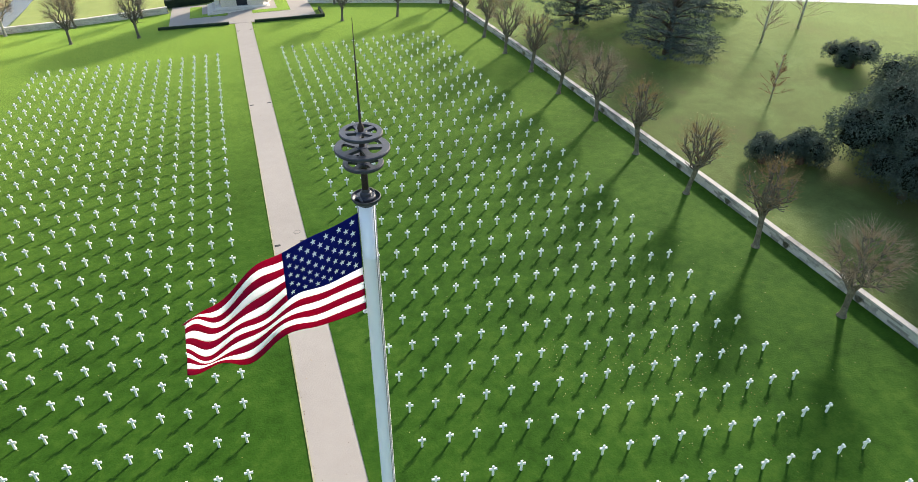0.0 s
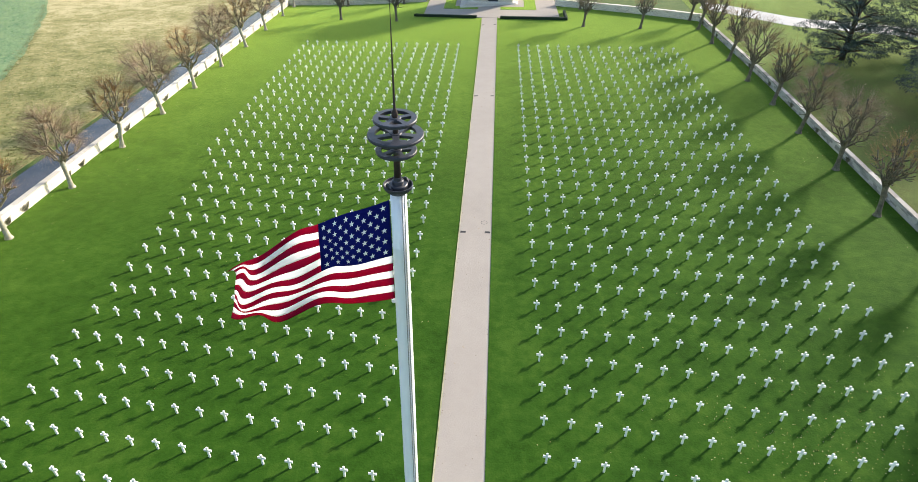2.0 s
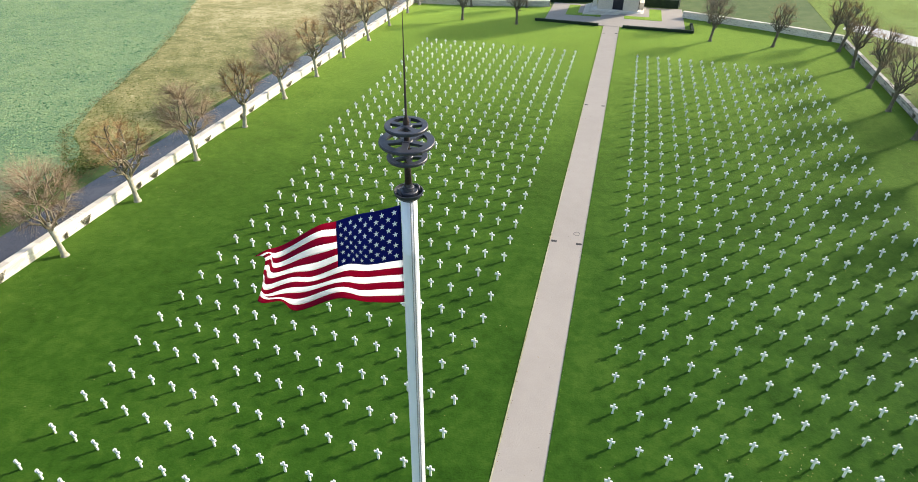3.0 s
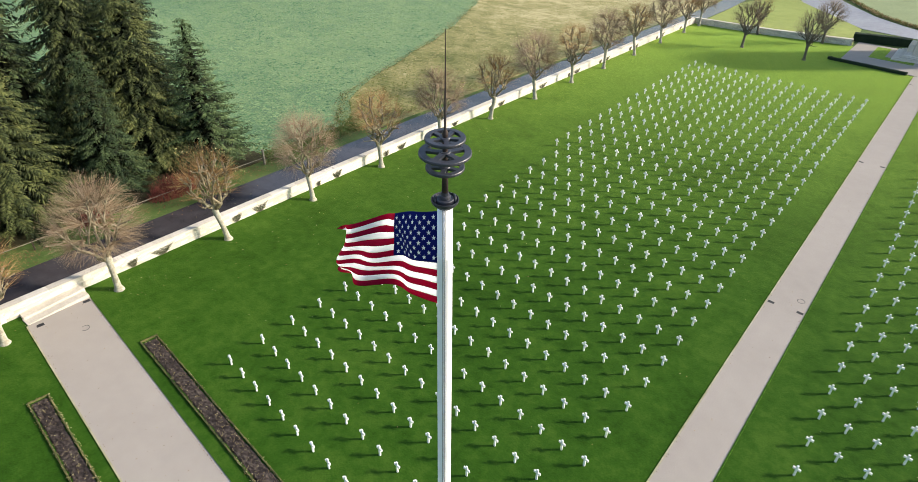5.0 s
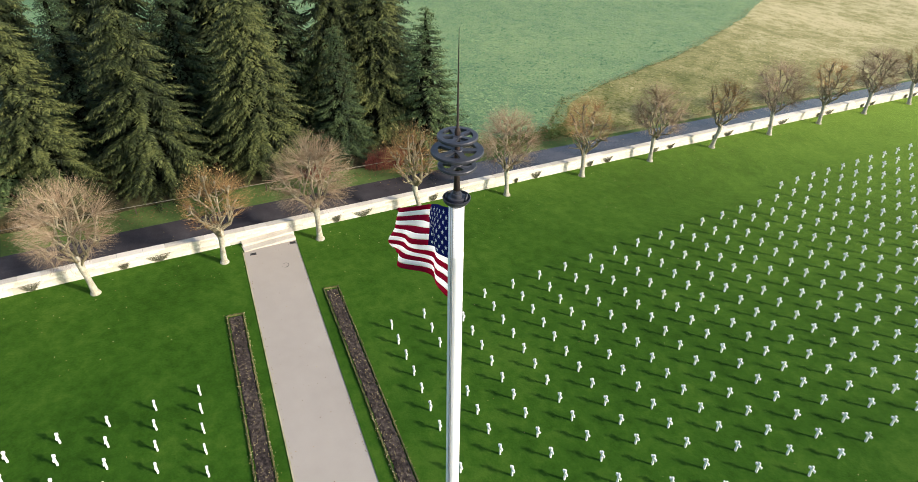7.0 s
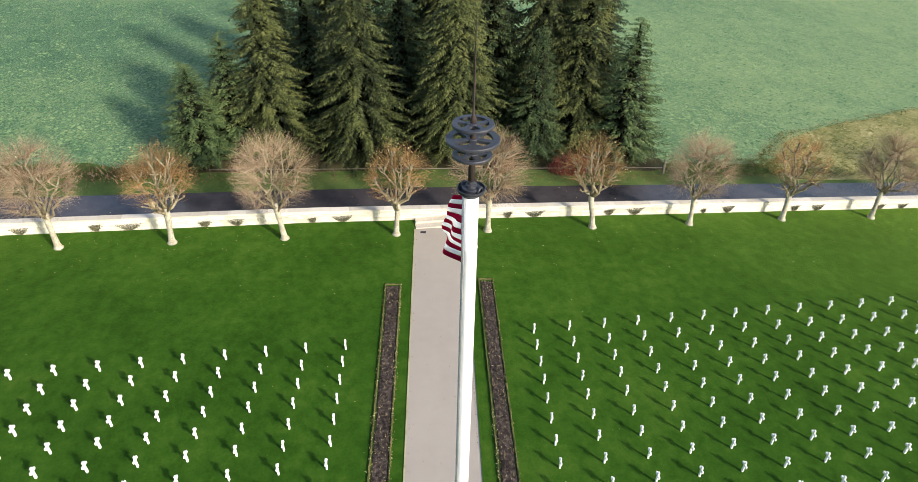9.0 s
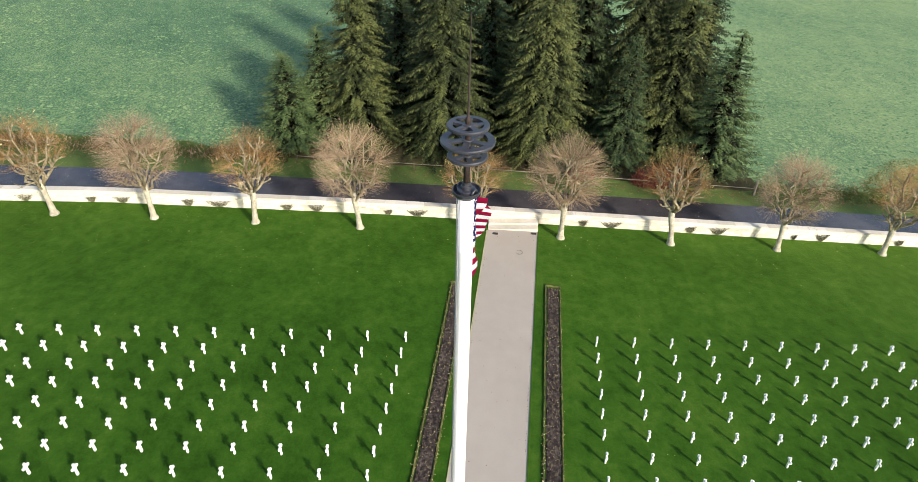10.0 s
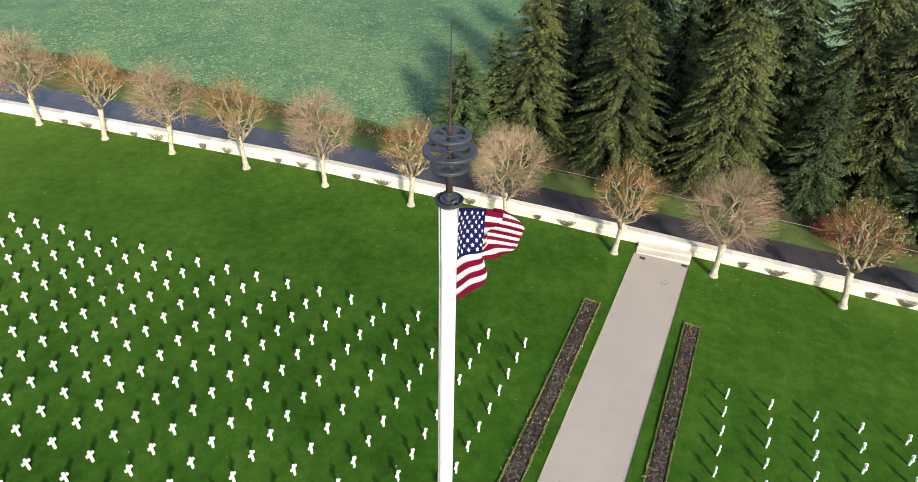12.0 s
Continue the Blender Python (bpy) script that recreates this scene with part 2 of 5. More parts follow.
M_SCRUB = material("olive_scrub", [(0.085, 0.125, 0.030), (0.15, 0.18, 0.05), (0.235, 0.215, 0.085)], 0.95, ((0.8, 0.4), (0.15, 0.4)), island_random=0.4, through_light=0.4)
M_TUFT = material("dry_tufts", [(0.11, 0.15, 0.035), (0.24, 0.25, 0.07), (0.42, 0.37, 0.16), (0.62, 0.53, 0.30)], 0.95, ((1.0, 0.3), (0.07, 0.4)), island_random=0.4, through_light=0.45, lighten_y=(45.0, 100.0, 0.25))
M_WEED = material("dead_weeds", [(0.11, 0.12, 0.04), (0.20, 0.16, 0.07), (0.32, 0.21, 0.115), (0.42, 0.32, 0.21)], 0.95, ((0.8, 0.4), (0.15, 0.4)), island_random=0.5, through_light=0.45)
M_GROVE = material("grove_ground", [(0.025, 0.024, 0.010), (0.05, 0.045, 0.018), (0.085, 0.08, 0.03)], 0.95, ((4.0, 0.4), (0.6, 0.6)), bump=1.0, bump_scale=6.0)
M_LITTER = material("leaf_litter", [(0.12, 0.07, 0.03), (0.22, 0.13, 0.055), (0.34, 0.22, 0.10)], 0.9, ((0.8, 0.4), (0.15, 0.4)), island_random=0.6)


# ---- land ----
def soft_clamp(v, lo, hi, s=25.0):
    if v > hi:
        return hi + s * math.tanh((v - hi) / s)
    if v < lo:
        return lo - s * math.tanh((lo - v) / s)
    return v


def gz(x, y):
    """Height of the gentle hillside."""
    X, Y = soft_clamp(x, -62, 52) / 0.85, soft_clamp(y, -55, 150) / 0.85
    return 0.85 * (0.00162 * X - 0.0318 * Y + (0.443 * X * Y - 0.0636 * Y * Y + 0.264 * X * X) / 1000)


class Build:
    """Collects corners and faces for one mesh."""

    def __init__(self):
        self.v, self.f, self.m = [], [], []

    def add(self, verts, faces, slot=0):
        k = len(self.v)
        self.v.extend(verts)
        self.f.extend([tuple(i + k for i in q) for q in faces])
        self.m.extend([slot] * len(faces))

    def tube(self, pts, radii, sides=6, cap=True):
        k = len(self.v)
        pts = [Vector(p) for p in pts]
        ref = Vector((0.31, 0.93, 0.2)).normalized()
        for i, p in enumerate(pts):
            d = (pts[min(i + 1, len(pts) - 1)] - pts[max(i - 1, 0)]).normalized()
            a = d.cross(ref)
            if a.length < 0.05:
                a = d.cross(Vector((1, 0, 0)))
            a.normalize()
            b = d.cross(a)
            for j in range(sides):
                t = 2 * math.pi * j / sides
                self.v.append(tuple(p + (a * math.cos(t) + b * math.sin(t)) * radii[i]))
        for i in range(len(pts) - 1):
            for j in range(sides):
                a0, a1 = k + i * sides + j, k + i * sides + (j + 1) % sides
                self.f.append((a0, a1, a1 + sides, a0 + sides))
                self.m.append(0)
        if cap:
            self.f.append(tuple(k + j for j in reversed(range(sides))))
            self.f.append(tuple(k + (len(pts) - 1) * sides + j for j in range(sides)))
            self.m.extend((0, 0))

    def box(self, cx, cy, cz, sx, sy, sz, bev=0.0, turn=0.0):
        """A box with chamfered upright and top edges, centred in plan, standing on cz."""
        c, s = math.cos(turn), math.sin(turn)
        b = bev
        rings = []
        for z, inset in ((cz, 0.0), (cz + sz - b, 0.0), (cz + sz, b)) if b else ((cz, 0.0), (cz + sz, 0.0)):
            hx, hy = sx / 2 - inset, sy / 2 - inset
            if b:
                ring = [(-hx + b, -hy), (hx - b, -hy), (hx, -hy + b), (hx, hy - b), (hx - b, hy), (-hx + b, hy), (-hx, hy - b), (-hx, -hy + b)]
            else:
                ring = [(-hx, -hy), (hx, -hy), (hx, hy), (-hx, hy)]
            rings.append([(cx + c * x - s * y, cy + s * x + c * y, z) for x, y in ring])
        n = len(rings[0])
        verts = [p for r in rings for p in r]
        faces = [tuple(reversed(range(n))), tuple(range((len(rings) - 1) * n, len(rings) * n))]
        for i in range(len(rings) - 1):
            for j in range(n):
                a, bb = i * n + j, i * n + (j + 1) % n
                faces.append((a, bb, bb + n, a + n))
        self.add(verts, faces)

    def lathe(self, prof, cx=0.0, cy=0.0, sides=24):
        k = len(self.v)
        for r, z in prof:
            for j in range(sides):
                t = 2 * math.pi * j / sides
                self.v.append((cx + r * math.cos(t), cy + r * math.sin(t), z))
        for i in range(len(prof) - 1):
            for j in range(sides):
                a, b = k + i * sides + j, k + i * sides + (j + 1) % sides
                self.f.append((a, b, b + sides, a + sides))
                self.m.append(0)

    def mesh(self, name, mats, smooth=False):
        me = bpy.data.meshes.new(name)
        me.from_pydata(self.v, [], self.f)
        for m in mats if isinstance(mats, (list, tuple)) else [mats]:
            me.materials.append(m)
        if any(self.m):
            me.polygons.foreach_set("material_index", self.m)
        if smooth:
            me.polygons.foreach_set("use_smooth", [True] * len(me.polygons))
        me.update()
        return me


def part(name, me, parent, label="", m=None):
    ob = new(name, me)
    ob.parent = parent
    if m is not None:
        ob.matrix_basis = m
    return tagged(ob, label)


def thing(name, me, label, category, group="", m=None, kind=""):
    ob = new(name, me)
    if m is not None:
        ob.matrix_basis = m
    return tagged(ob, label, category, group, kind)


def drape(name, edge_a, edge_b, nu, nv, dz, mat, label, category, skirt=0.15, kind="structure"):
    """A sheet on the land between two edges, each a function of 0..1 that gives x, y."""
    b = Build()
    for i in range(nu + 1):
        (ax, ay), (bx, by) = edge_a(i / nu), edge_b(i / nu)
        for j in range(nv + 1):
            t = j / nv
            x, y = ax + (bx - ax) * t, ay + (by - ay) * t
            b.v.append((x, y, gz(x, y) + dz))
    w = nv + 1
    for i in range(nu):
        for j in range(nv):
            b.f.append((i * w + j, (i + 1) * w + j, (i + 1) * w + j + 1, i * w + j + 1))
            b.m.append(0)
    if skirt:
        rim = [i * w for i in range(nu + 1)] + [nu * w + j for j in range(1, w)] + [i * w + nv for i in range(nu - 1, -1, -1)] + [j for j in range(nv - 1, 0, -1)]
        k = len(b.v)
        n = len(rim)
        b.v.extend([b.v[i] for i in rim])
        b.v.extend([(b.v[i][0], b.v[i][1], b.v[i][2] - skirt) for i in rim])
        for i in range(n):
            b.f.append((k + i, k + n + i, k + n + (i + 1) % n, k + (i + 1) % n))
            b.m.append(0)
    return thing(name, b.mesh(name, mat, True), label, category, kind=kind)


def polyline(pts):
    """A function of 0..1 along the points, even in length."""
    seg = [math.dist(pts[i], pts[i + 1]) for i in range(len(pts) - 1)]
    total = sum(seg)

    def at(t):
        d = t * total
        for i, s in enumerate(seg):
            if d <= s or i == len(seg) - 1:
                k = d / s
                return tuple(a + (b - a) * k for a, b in zip(pts[i], pts[i + 1]))
            d -= s
    return at


# lines of the plan
W_WALL = [(-39.5, -66.0), (-42.2, -31.0), (-42.95, -6.0), (-43.15, 30.0), (-44.1, 100.0), (-44.8, 138.6)]   # inner foot of the west wall
E_WALL = [(41.2, -30.0), (40.6, 14.0), (40.2, 38.0), (39.5, 62.0), (39.0, 84.0), (37.8, 113.2)]
NW_WALL = [(-44.8, 138.6), (-29.2, 137.8), (-13.9, 138.9)]
NE_WALL = [(13.3, 130.0), (29.3, 119.6), (37.8, 113.2)]
SKEW = math.atan(0.112)


def ground_sheet():
    def axis(lo, hi, step):
        a = list(np.arange(lo, hi + 0.1, step))
        far = [25, 60, 120, 250, 500, 1000, 2000]
        return [lo - d for d in reversed(far)] + a + [hi + d for d in far]
    xs, ys = axis(-130, 110, 3.0), axis(-90, 210, 3.0)
    b = Build()
    for y in ys:
        for x in xs:
            inside = -41 < x < 38 and -60 < y < 112
            b.v.append((float(x), float(y), gz(x, y) - (0.3 if inside else 0.0)))
    w = len(xs)
    for j in range(len(ys) - 1):
        for i in range(w - 1):
            b.f.append((j * w + i, j * w + i + 1, (j + 1) * w + i + 1, (j + 1) * w + i))
            b.m.append(0)
    return thing("ground", b.mesh("ground", M_ROUGH, True), "rough grass land rolling gently away to the horizon", "ground", kind="structure")


ground_sheet()
drape("lawn", polyline(W_WALL), polyline([(41.2, -66.0), (41.2, -30.0), (40.6, 14.0), (39.5, 62.0), (38.0, 113.2), (20, 126), (-5, 138.6), (-14, 138.6)]), 110, 44, 0.03, M_LAWN,
      "smooth mown green lawn inside the cemetery walls", "lawn", skirt=0.3)


def interp(v, table):
    for (a, p), (b, q) in zip(table, table[1:]):
        if v <= b:
            return p + (q - p) * (max(v, a) - a) / (b - a)
    return table[-1][1]


CROP_X = [(43.0, -52.0), (47.0, -56.0), (51.0, -61.2), (63.0, -65.8), (83.0, -73.0), (105.0, -83.0), (127.0, -94.5), (205.0, -141.0), (380.0, -251.0)]


def crop_edge(t):
    pts = [(-53.4, -330.0), (-53.4, 43.0), (-55.0, 47.0), (-60.2, 51.0), (-64.8, 63.0), (-72.0, 83.0), (-82.0, 105.0), (-93.5, 127.0), (-140.0, 205.0), (-250.0, 380.0)]
    x, y = polyline(pts)(t)
    w = noise.noise(Vector((x * 0.15, y * 0.15, 0))) * 1.6
    return x + w, y - w * 0.5


drape("crop_field", crop_edge, lambda t: (-600.0, crop_edge(t)[1] * 1.0 - 20), 200, 90, 0.05, M_CROP, "blue-green winter crop field behind the road", "field", skirt=0.1)
drape("dry_field", lambda t: (-49.6 - 2 * t, 45 + 330 * t), lambda t: (interp(45 + 330 * t, CROP_X), 46 + 330 * t), 120, 30, 0.03, M_STUBBLE,
      "straw-coloured rough meadow with patches of green", "field", skirt=0.05)
drape("park_lawn", lambda t: (polyline(E_WALL)(min(1.0, 1.55 * t))[0] + 0.5, -30 + 230 * t), lambda t: (150.0, -30 + 230 * t), 70, 40, 0.03, M_PARK, "green park grass behind the shaded wall", "lawn", skirt=0.1)
# darker sheet that covers the crop field between the fir trunks
drape("grove_floor", lambda t: (-52.0 + 0.4 * math.sin(9 * t), -19.5 + 51 * t), lambda t: (-76.0 + 0.8 * math.sin(14 * t), -19.5 + 51 * t), 40, 20, 0.09, M_GROVE, "dark olive-brown ground under the firs", "ground", skirt=0.1)
drape("road", lambda t: (polyline(W_WALL)(t)[0] - 0.75, -75 + 260 * t), lambda t: (polyline(W_WALL)(t)[0] - 5.6, -75 + 260 * t), 100, 6, 0.05, M_ROAD,
      "narrow damp asphalt lane behind the stone wall", "road", skirt=0.1)

_va, _vb = polyline([(-44.2, 139.7), (-45.5, 172.0), (-38.4, 188.0)]), polyline([(-13.8, 139.9), (-15.3, 157.1), (-23.3, 168.6), (-37.6, 187.5)])
drape("verge_lawn", _va, _vb, 30, 16, 0.06, M_VERGE, "bright yellow-green grass behind the wall corner", "lawn", skirt=0.1)
FIELD_EDGE = [(-32.0, 230.0), (-26.0, 192.0), (-14.7, 173.2), (-7.2, 165.0), (1.0, 158.2), (14.0, 153.8), (60.0, 152.0), (220.0, 140.0)]
drape("pale_field", polyline(FIELD_EDGE), lambda t: (-150.0 + 480 * t, 520.0), 60, 30, 0.05, M_PALE, "pale green young field behind the chapel", "field", skirt=0.1)
_drive = polyline([(40.0, 122.0), (52.0, 107.0), (62.0, 101.5), (89.0, 87.0), (112.0, 77.0), (170.0, 55.0)])
drape("gravel_drive", lambda t: _drive(t), lambda t: (_drive(t)[0] + 2.2, _drive(t)[1] + 4.6), 50, 4, 0.06, M_GRAVEL, "white gravel drive behind the park trees", "drive", skirt=0.05)

# paths
PX0, PX1 = -1.32, 1.62
drape("main_path", lambda t: (PX0, -6 + 130 * t), lambda t: (PX1, -6 + 130 * t), 80, 4, 0.075, M_PATH, "long straight beige concrete path through the lawn", "path")
# west edge only: strip paled to look sunlit
drape("path_edging", lambda t: (PX0 - 0.09, 4.0 + 118 * t), lambda t: (PX0, 4.0 + 118 * t), 80, 1, 0.085, M_LIT_TURF, "thin strip of dry turf, paled as if sunlit, beside path", "edging")
drape("path_edging", lambda t: (PX1, 4.0 + 118 * t), lambda t: (PX1 + 0.10, 4.0 + 118 * t), 80, 1, 0.105, M_LAWN, "cut turf edge along the path", "edging")
XP_S = lambda t: (-41.45 + 46 * t, 2.72 - 0.1195 * 46 * t)
XP_N = lambda t: (-41.75 + 46 * t, 7.25 - 0.1195 * 46 * t)
drape("cross_path", XP_S, XP_N, 40, 6, 0.07, M_PATH, "wide beige concrete path leading to the gate step", "path")
# south edge gets the sunlit-toned strip, north edge plain lawn colour
for off, e, up, mat, label in ((-0.045, XP_S, 0.08, M_LIT_TURF, "thin strip of dry turf, paled as if sunlit, beside path"), (0.045, XP_N, 0.11, M_LAWN, "cut turf edge along the path")):
    drape("path_edging", lambda t, e=e, off=off: (e(t)[0], e(t)[1] + off - 0.045), lambda t, e=e, off=off: (e(t)[0], e(t)[1] + off + 0.045), 40, 1, up, mat, label, "edging")


# ---- flagpole and flag ----
def wheel(b, z, r, rim, thick, spokes=3, turn=0.0, sides=36):
    """A flat iron wheel: a rim with bevelled edges and straight spokes that widen into the rim."""
    def ring(r0, r1, z0, z1):
        prof = [(r0, z0), (r1 - 0.006, z0), (r1, z0 + 0.008), (r1, z1 - 0.008), (r1 - 0.006, z1), (r0, z1), (r0, z0)]
        b.lathe(prof, sides=sides)
    ring(r - rim, r, z - thick / 2, z + thick / 2)
    ring(0.03, 0.062, z - thick / 2 - 0.004, z + thick / 2 + 0.004)
    for i in range(spokes):
        a = turn + 2 * math.pi * i / spokes
        n = 6
        verts, faces = [], []
        for k in range(n + 1):
            t = k / n
            rr = 0.05 + (r - rim * 0.6 - 0.05) * t
            w = (0.027 + 0.034 * max(0.0, t - 0.55) ** 1.5 + 0.012 * max(0.0, 0.3 - t)) * (r / 0.24)
            for sgn, zz in ((-1, -1), (1, -1), (1, 1), (-1, 1)):
                x, y = rr, sgn * w
                verts.append((x * math.cos(a) - y * math.sin(a), x * math.sin(a) + y * math.cos(a), z + zz * thick * 0.42))
        for k in range(n):
            for j in range(4):
                p, q = k * 4 + j, k * 4 + (j + 1) % 4
                faces.append((p, q, q + 4, p + 4))
        b.add(verts, faces)


def flagpole():
    g = gz(0, 0)
    pole = tagged(new("flagpole"), "tall white painted steel flagpole with a black iron armillary finial", "flagpole")
    b = Build()
    b.lathe([(0.0, g), (0.17, g), (0.17, g + 0.25), (0.140, g + 0.32), (0.127, g + 8), (0.109, g + 18), (0.096, 26.0), (0.0905, 28.02), (0.0935, 28.03), (0.0935, 28.05), (0.0885, 28.06), (0.087, 28.74), (0.0, 28.74)], sides=32)
    part("shaft", b.mesh("shaft", M_POLE, True), pole, "white painted tapering steel shaft")
    b = Build()
    b.lathe([(0.0, 28.72), (0.094, 28.72), (0.096, 28.745), (0.128, 28.75), (0.148, 28.775), (0.155, 28.80), (0.155, 28.812), (0.147, 28.814), (0.140, 28.79), (0.122, 28.775), (0.100, 28.772), (0.100, 28.815), (0.092, 28.822), (0.062, 28.822),
             (0.060, 28.858), (0.052, 28.864), (0.044, 28.864), (0.042, 28.90), (0.0, 28.90)], sides=32)
    part("truck", b.mesh("truck", M_IRON), pole, "black iron dished truck at the top of the shaft")
    for a in (3.75, 0.9):
        b = Build()
        pts = [(0.112 * math.cos(a + 0.5 * s), 0.112 * math.sin(a + 0.5 * s), 28.785 + 0.055 * math.sin(math.pi * (s + 1) / 2)) for s in (-1, -0.6, -0.2, 0.2, 0.6, 1)]
        b.tube(pts, [0.014] * 6, 6)
        part("pulley", b.mesh("pulley", M_IRON, True), pole, "small black rope pulley")
    b = Build()
    b.lathe([(0.0, 28.90), (0.036, 28.90), (0.034, 29.14), (0.030, 29.16), (0.028, 29.57), (0.034, 29.58), (0.028, 29.61), (0.013, 29.64), (0.0085, 30.1), (0.0025, 30.64), (0.0, 30.65)], sides=14)
    part("spindle", b.mesh("spindle", M_RUST, True), pole, "dark iron spindle ending in a long needle spike")
    for z, r, rim, turn in ((29.535, 0.215, 0.056, 0.5), (29.37, 0.280, 0.076, 1.1), (29.20, 0.208, 0.054, 0.2)):
        b = Build()
        wheel(b, z, r, rim, 0.035, 5, turn)
        part("iron_wheel", b.mesh("iron_wheel", M_IRON), pole, "flat black iron wheel of the finial")
    b = Build()
    for a, s in ((-1.1, 0.12), (-0.85, 0.12), (2.4, 0.12)):
        x, y = math.cos(a), math.sin(a)
        pts = [(x * 0.112, y * 0.112, 28.74), (x * 0.104, y * 0.104, 27.9), (x * 0.110, y * 0.110, 25.0), (x * 0.128, y * 0.128, 18.0), (x * 0.155, y * 0.155, g + 1.2)]
        b.tube(pts, [0.006] * 5, 5)
    part("halyard", b.mesh("halyard", M_ROPE, True), pole, "thin grey halyard lines down the shaft")
    b = Build()
    for z in (27.22,):
        b.lathe([(0.012, z - 0.02), (0.03, z - 0.02), (0.03, z + 0.02), (0.012, z + 0.02)], -0.112, 0.02, 10)
    part("clip", b.mesh("clip", M_WHITE), pole, "white snap clip at the foot of the flag")
    return pole


flagpole()

HOIST, FLY, FLAG_TOP = 1.35, 2.60, 28.61
FLAG_AZ = radians(175)


def flag_point(u, v):
    """A place on the flag: u along the fly, v down the hoist, both 0..1."""
    s = u * FLY
    droop = 0.40 * s + 0.03 * s * s
    run = s * (0.84 - 0.02 * s)
    wave = (0.02 + 0.17 * u ** 0.8) * math.sin(2 * math.pi * (1.35 * u + 0.22 * v) + 0.9) * min(1, u * 3)
    wave += 0.075 * u * math.sin(2 * math.pi * (3.1 * u - 0.7 * v) + 0.4) + 0.03 * min(1.0, 2 * u) * math.sin(2 * math.pi * (2.2 * u + 1.6 * v) + 2.0)
    h = v * HOIST * (1 - 0.48 * u ** 1.4)
    gather = 0.10 * u * math.sin(math.pi * v) * math.sin(5 * u)
    out = 0.100 + run + 0.10 * u * v
    cx, sx = math.cos(FLAG_AZ), math.sin(FLAG_AZ)
    lat = wave + gather + 0.26 * u * u * (v - 0.3) + 0.07 * u * math.sin(2 * math.pi * (1.1 * v - 0.5 * u))
    return (out * cx - lat * sx, out * sx + lat * cx, FLAG_TOP - h - droop + 0.04 * math.sin(9 * u + 2 * v) * u)


def flag_patch(u0, u1, v0, v1, nu, nv, off=0.0, thick=0.004):
    b = Build()
    for side in (off + thick / 2, off - thick / 2):
        for i in range(nu + 1):
            for j in range(nv + 1):
                x, y, z = flag_point(u0 + (u1 - u0) * i / nu, v0 + (v1 - v0) * j / nv)
                b.v.append((x - side * math.sin(FLAG_AZ), y + side * math.cos(FLAG_AZ), z))
    w = nv + 1
    n = (nu + 1) * w
    for i in range(nu):
        for j in range(nv):
            q = (i * w + j, (i + 1) * w + j, (i + 1) * w + j + 1, i * w + j + 1)
            b.f.append(q)
            b.f.append(tuple(k + n for k in reversed(q)))
    rim = [i * w for i in range(nu + 1)] + [nu * w + j for j in range(1, w)] + [i * w + nv for i in range(nu - 1, -1, -1)] + [j for j in range(nv - 1, 0, -1)]
    for i in range(len(rim)):
        a, c = rim[i], rim[(i + 1) % len(rim)]
        b.f.append((a, a + n, c + n, c))
    b.m = [0] * len(b.f)
    return b


def flag():
    f = tagged(new("flag"), "striped red and white flag with white stars on blue", "flag")
    for i in range(13):
        u0 = 0.40 if i < 7 else 0.0
        m = M_RED if i % 2 == 0 else M_WHITE
        b = flag_patch(u0, 1.0, i / 13, (i + 1) / 13, 40 if i < 7 else 64, 3)
        part("stripe", b.mesh("stripe", m, True), f, "crimson stripe" if i % 2 == 0 else "white stripe")
    canton = part("canton", flag_patch(0.0, 0.40, 0.0, 7 / 13, 28, 20).mesh("canton", M_BLUE, True), f, "dark blue canton")
    ratio = FLY / HOIST
    for r in range(9):
        for c in range(6 if r % 2 == 0 else 5):
            cu = 0.40 * (2 * c + (1 if r % 2 == 0 else 2)) / 12
            cv = 7 / 13 * (r + 1) / 10
            b = Build()
            for off in (0.006, -0.006):
                ring = []
                for k in range(10):
                    rad = (0.030 if k % 2 == 0 else 0.0125)
                    a = math.pi / 2 + math.pi * k / 5
                    x, y, z = flag_point(max(0.0, cu + rad * math.cos(a) / ratio), cv - rad * math.sin(a))
                    ring.append((x - off * math.sin(FLAG_AZ), y + off * math.cos(FLAG_AZ), z))
                x, y, z = flag_point(cu, cv)
                ring.append((x - off * math.sin(FLAG_AZ), y + off * math.cos(FLAG_AZ), z))
                b.add(ring, [(k, (k + 1) % 10, 10) for k in range(10)])
            part("star", b.mesh("star", M_STAR), canton)
    return f


flag()


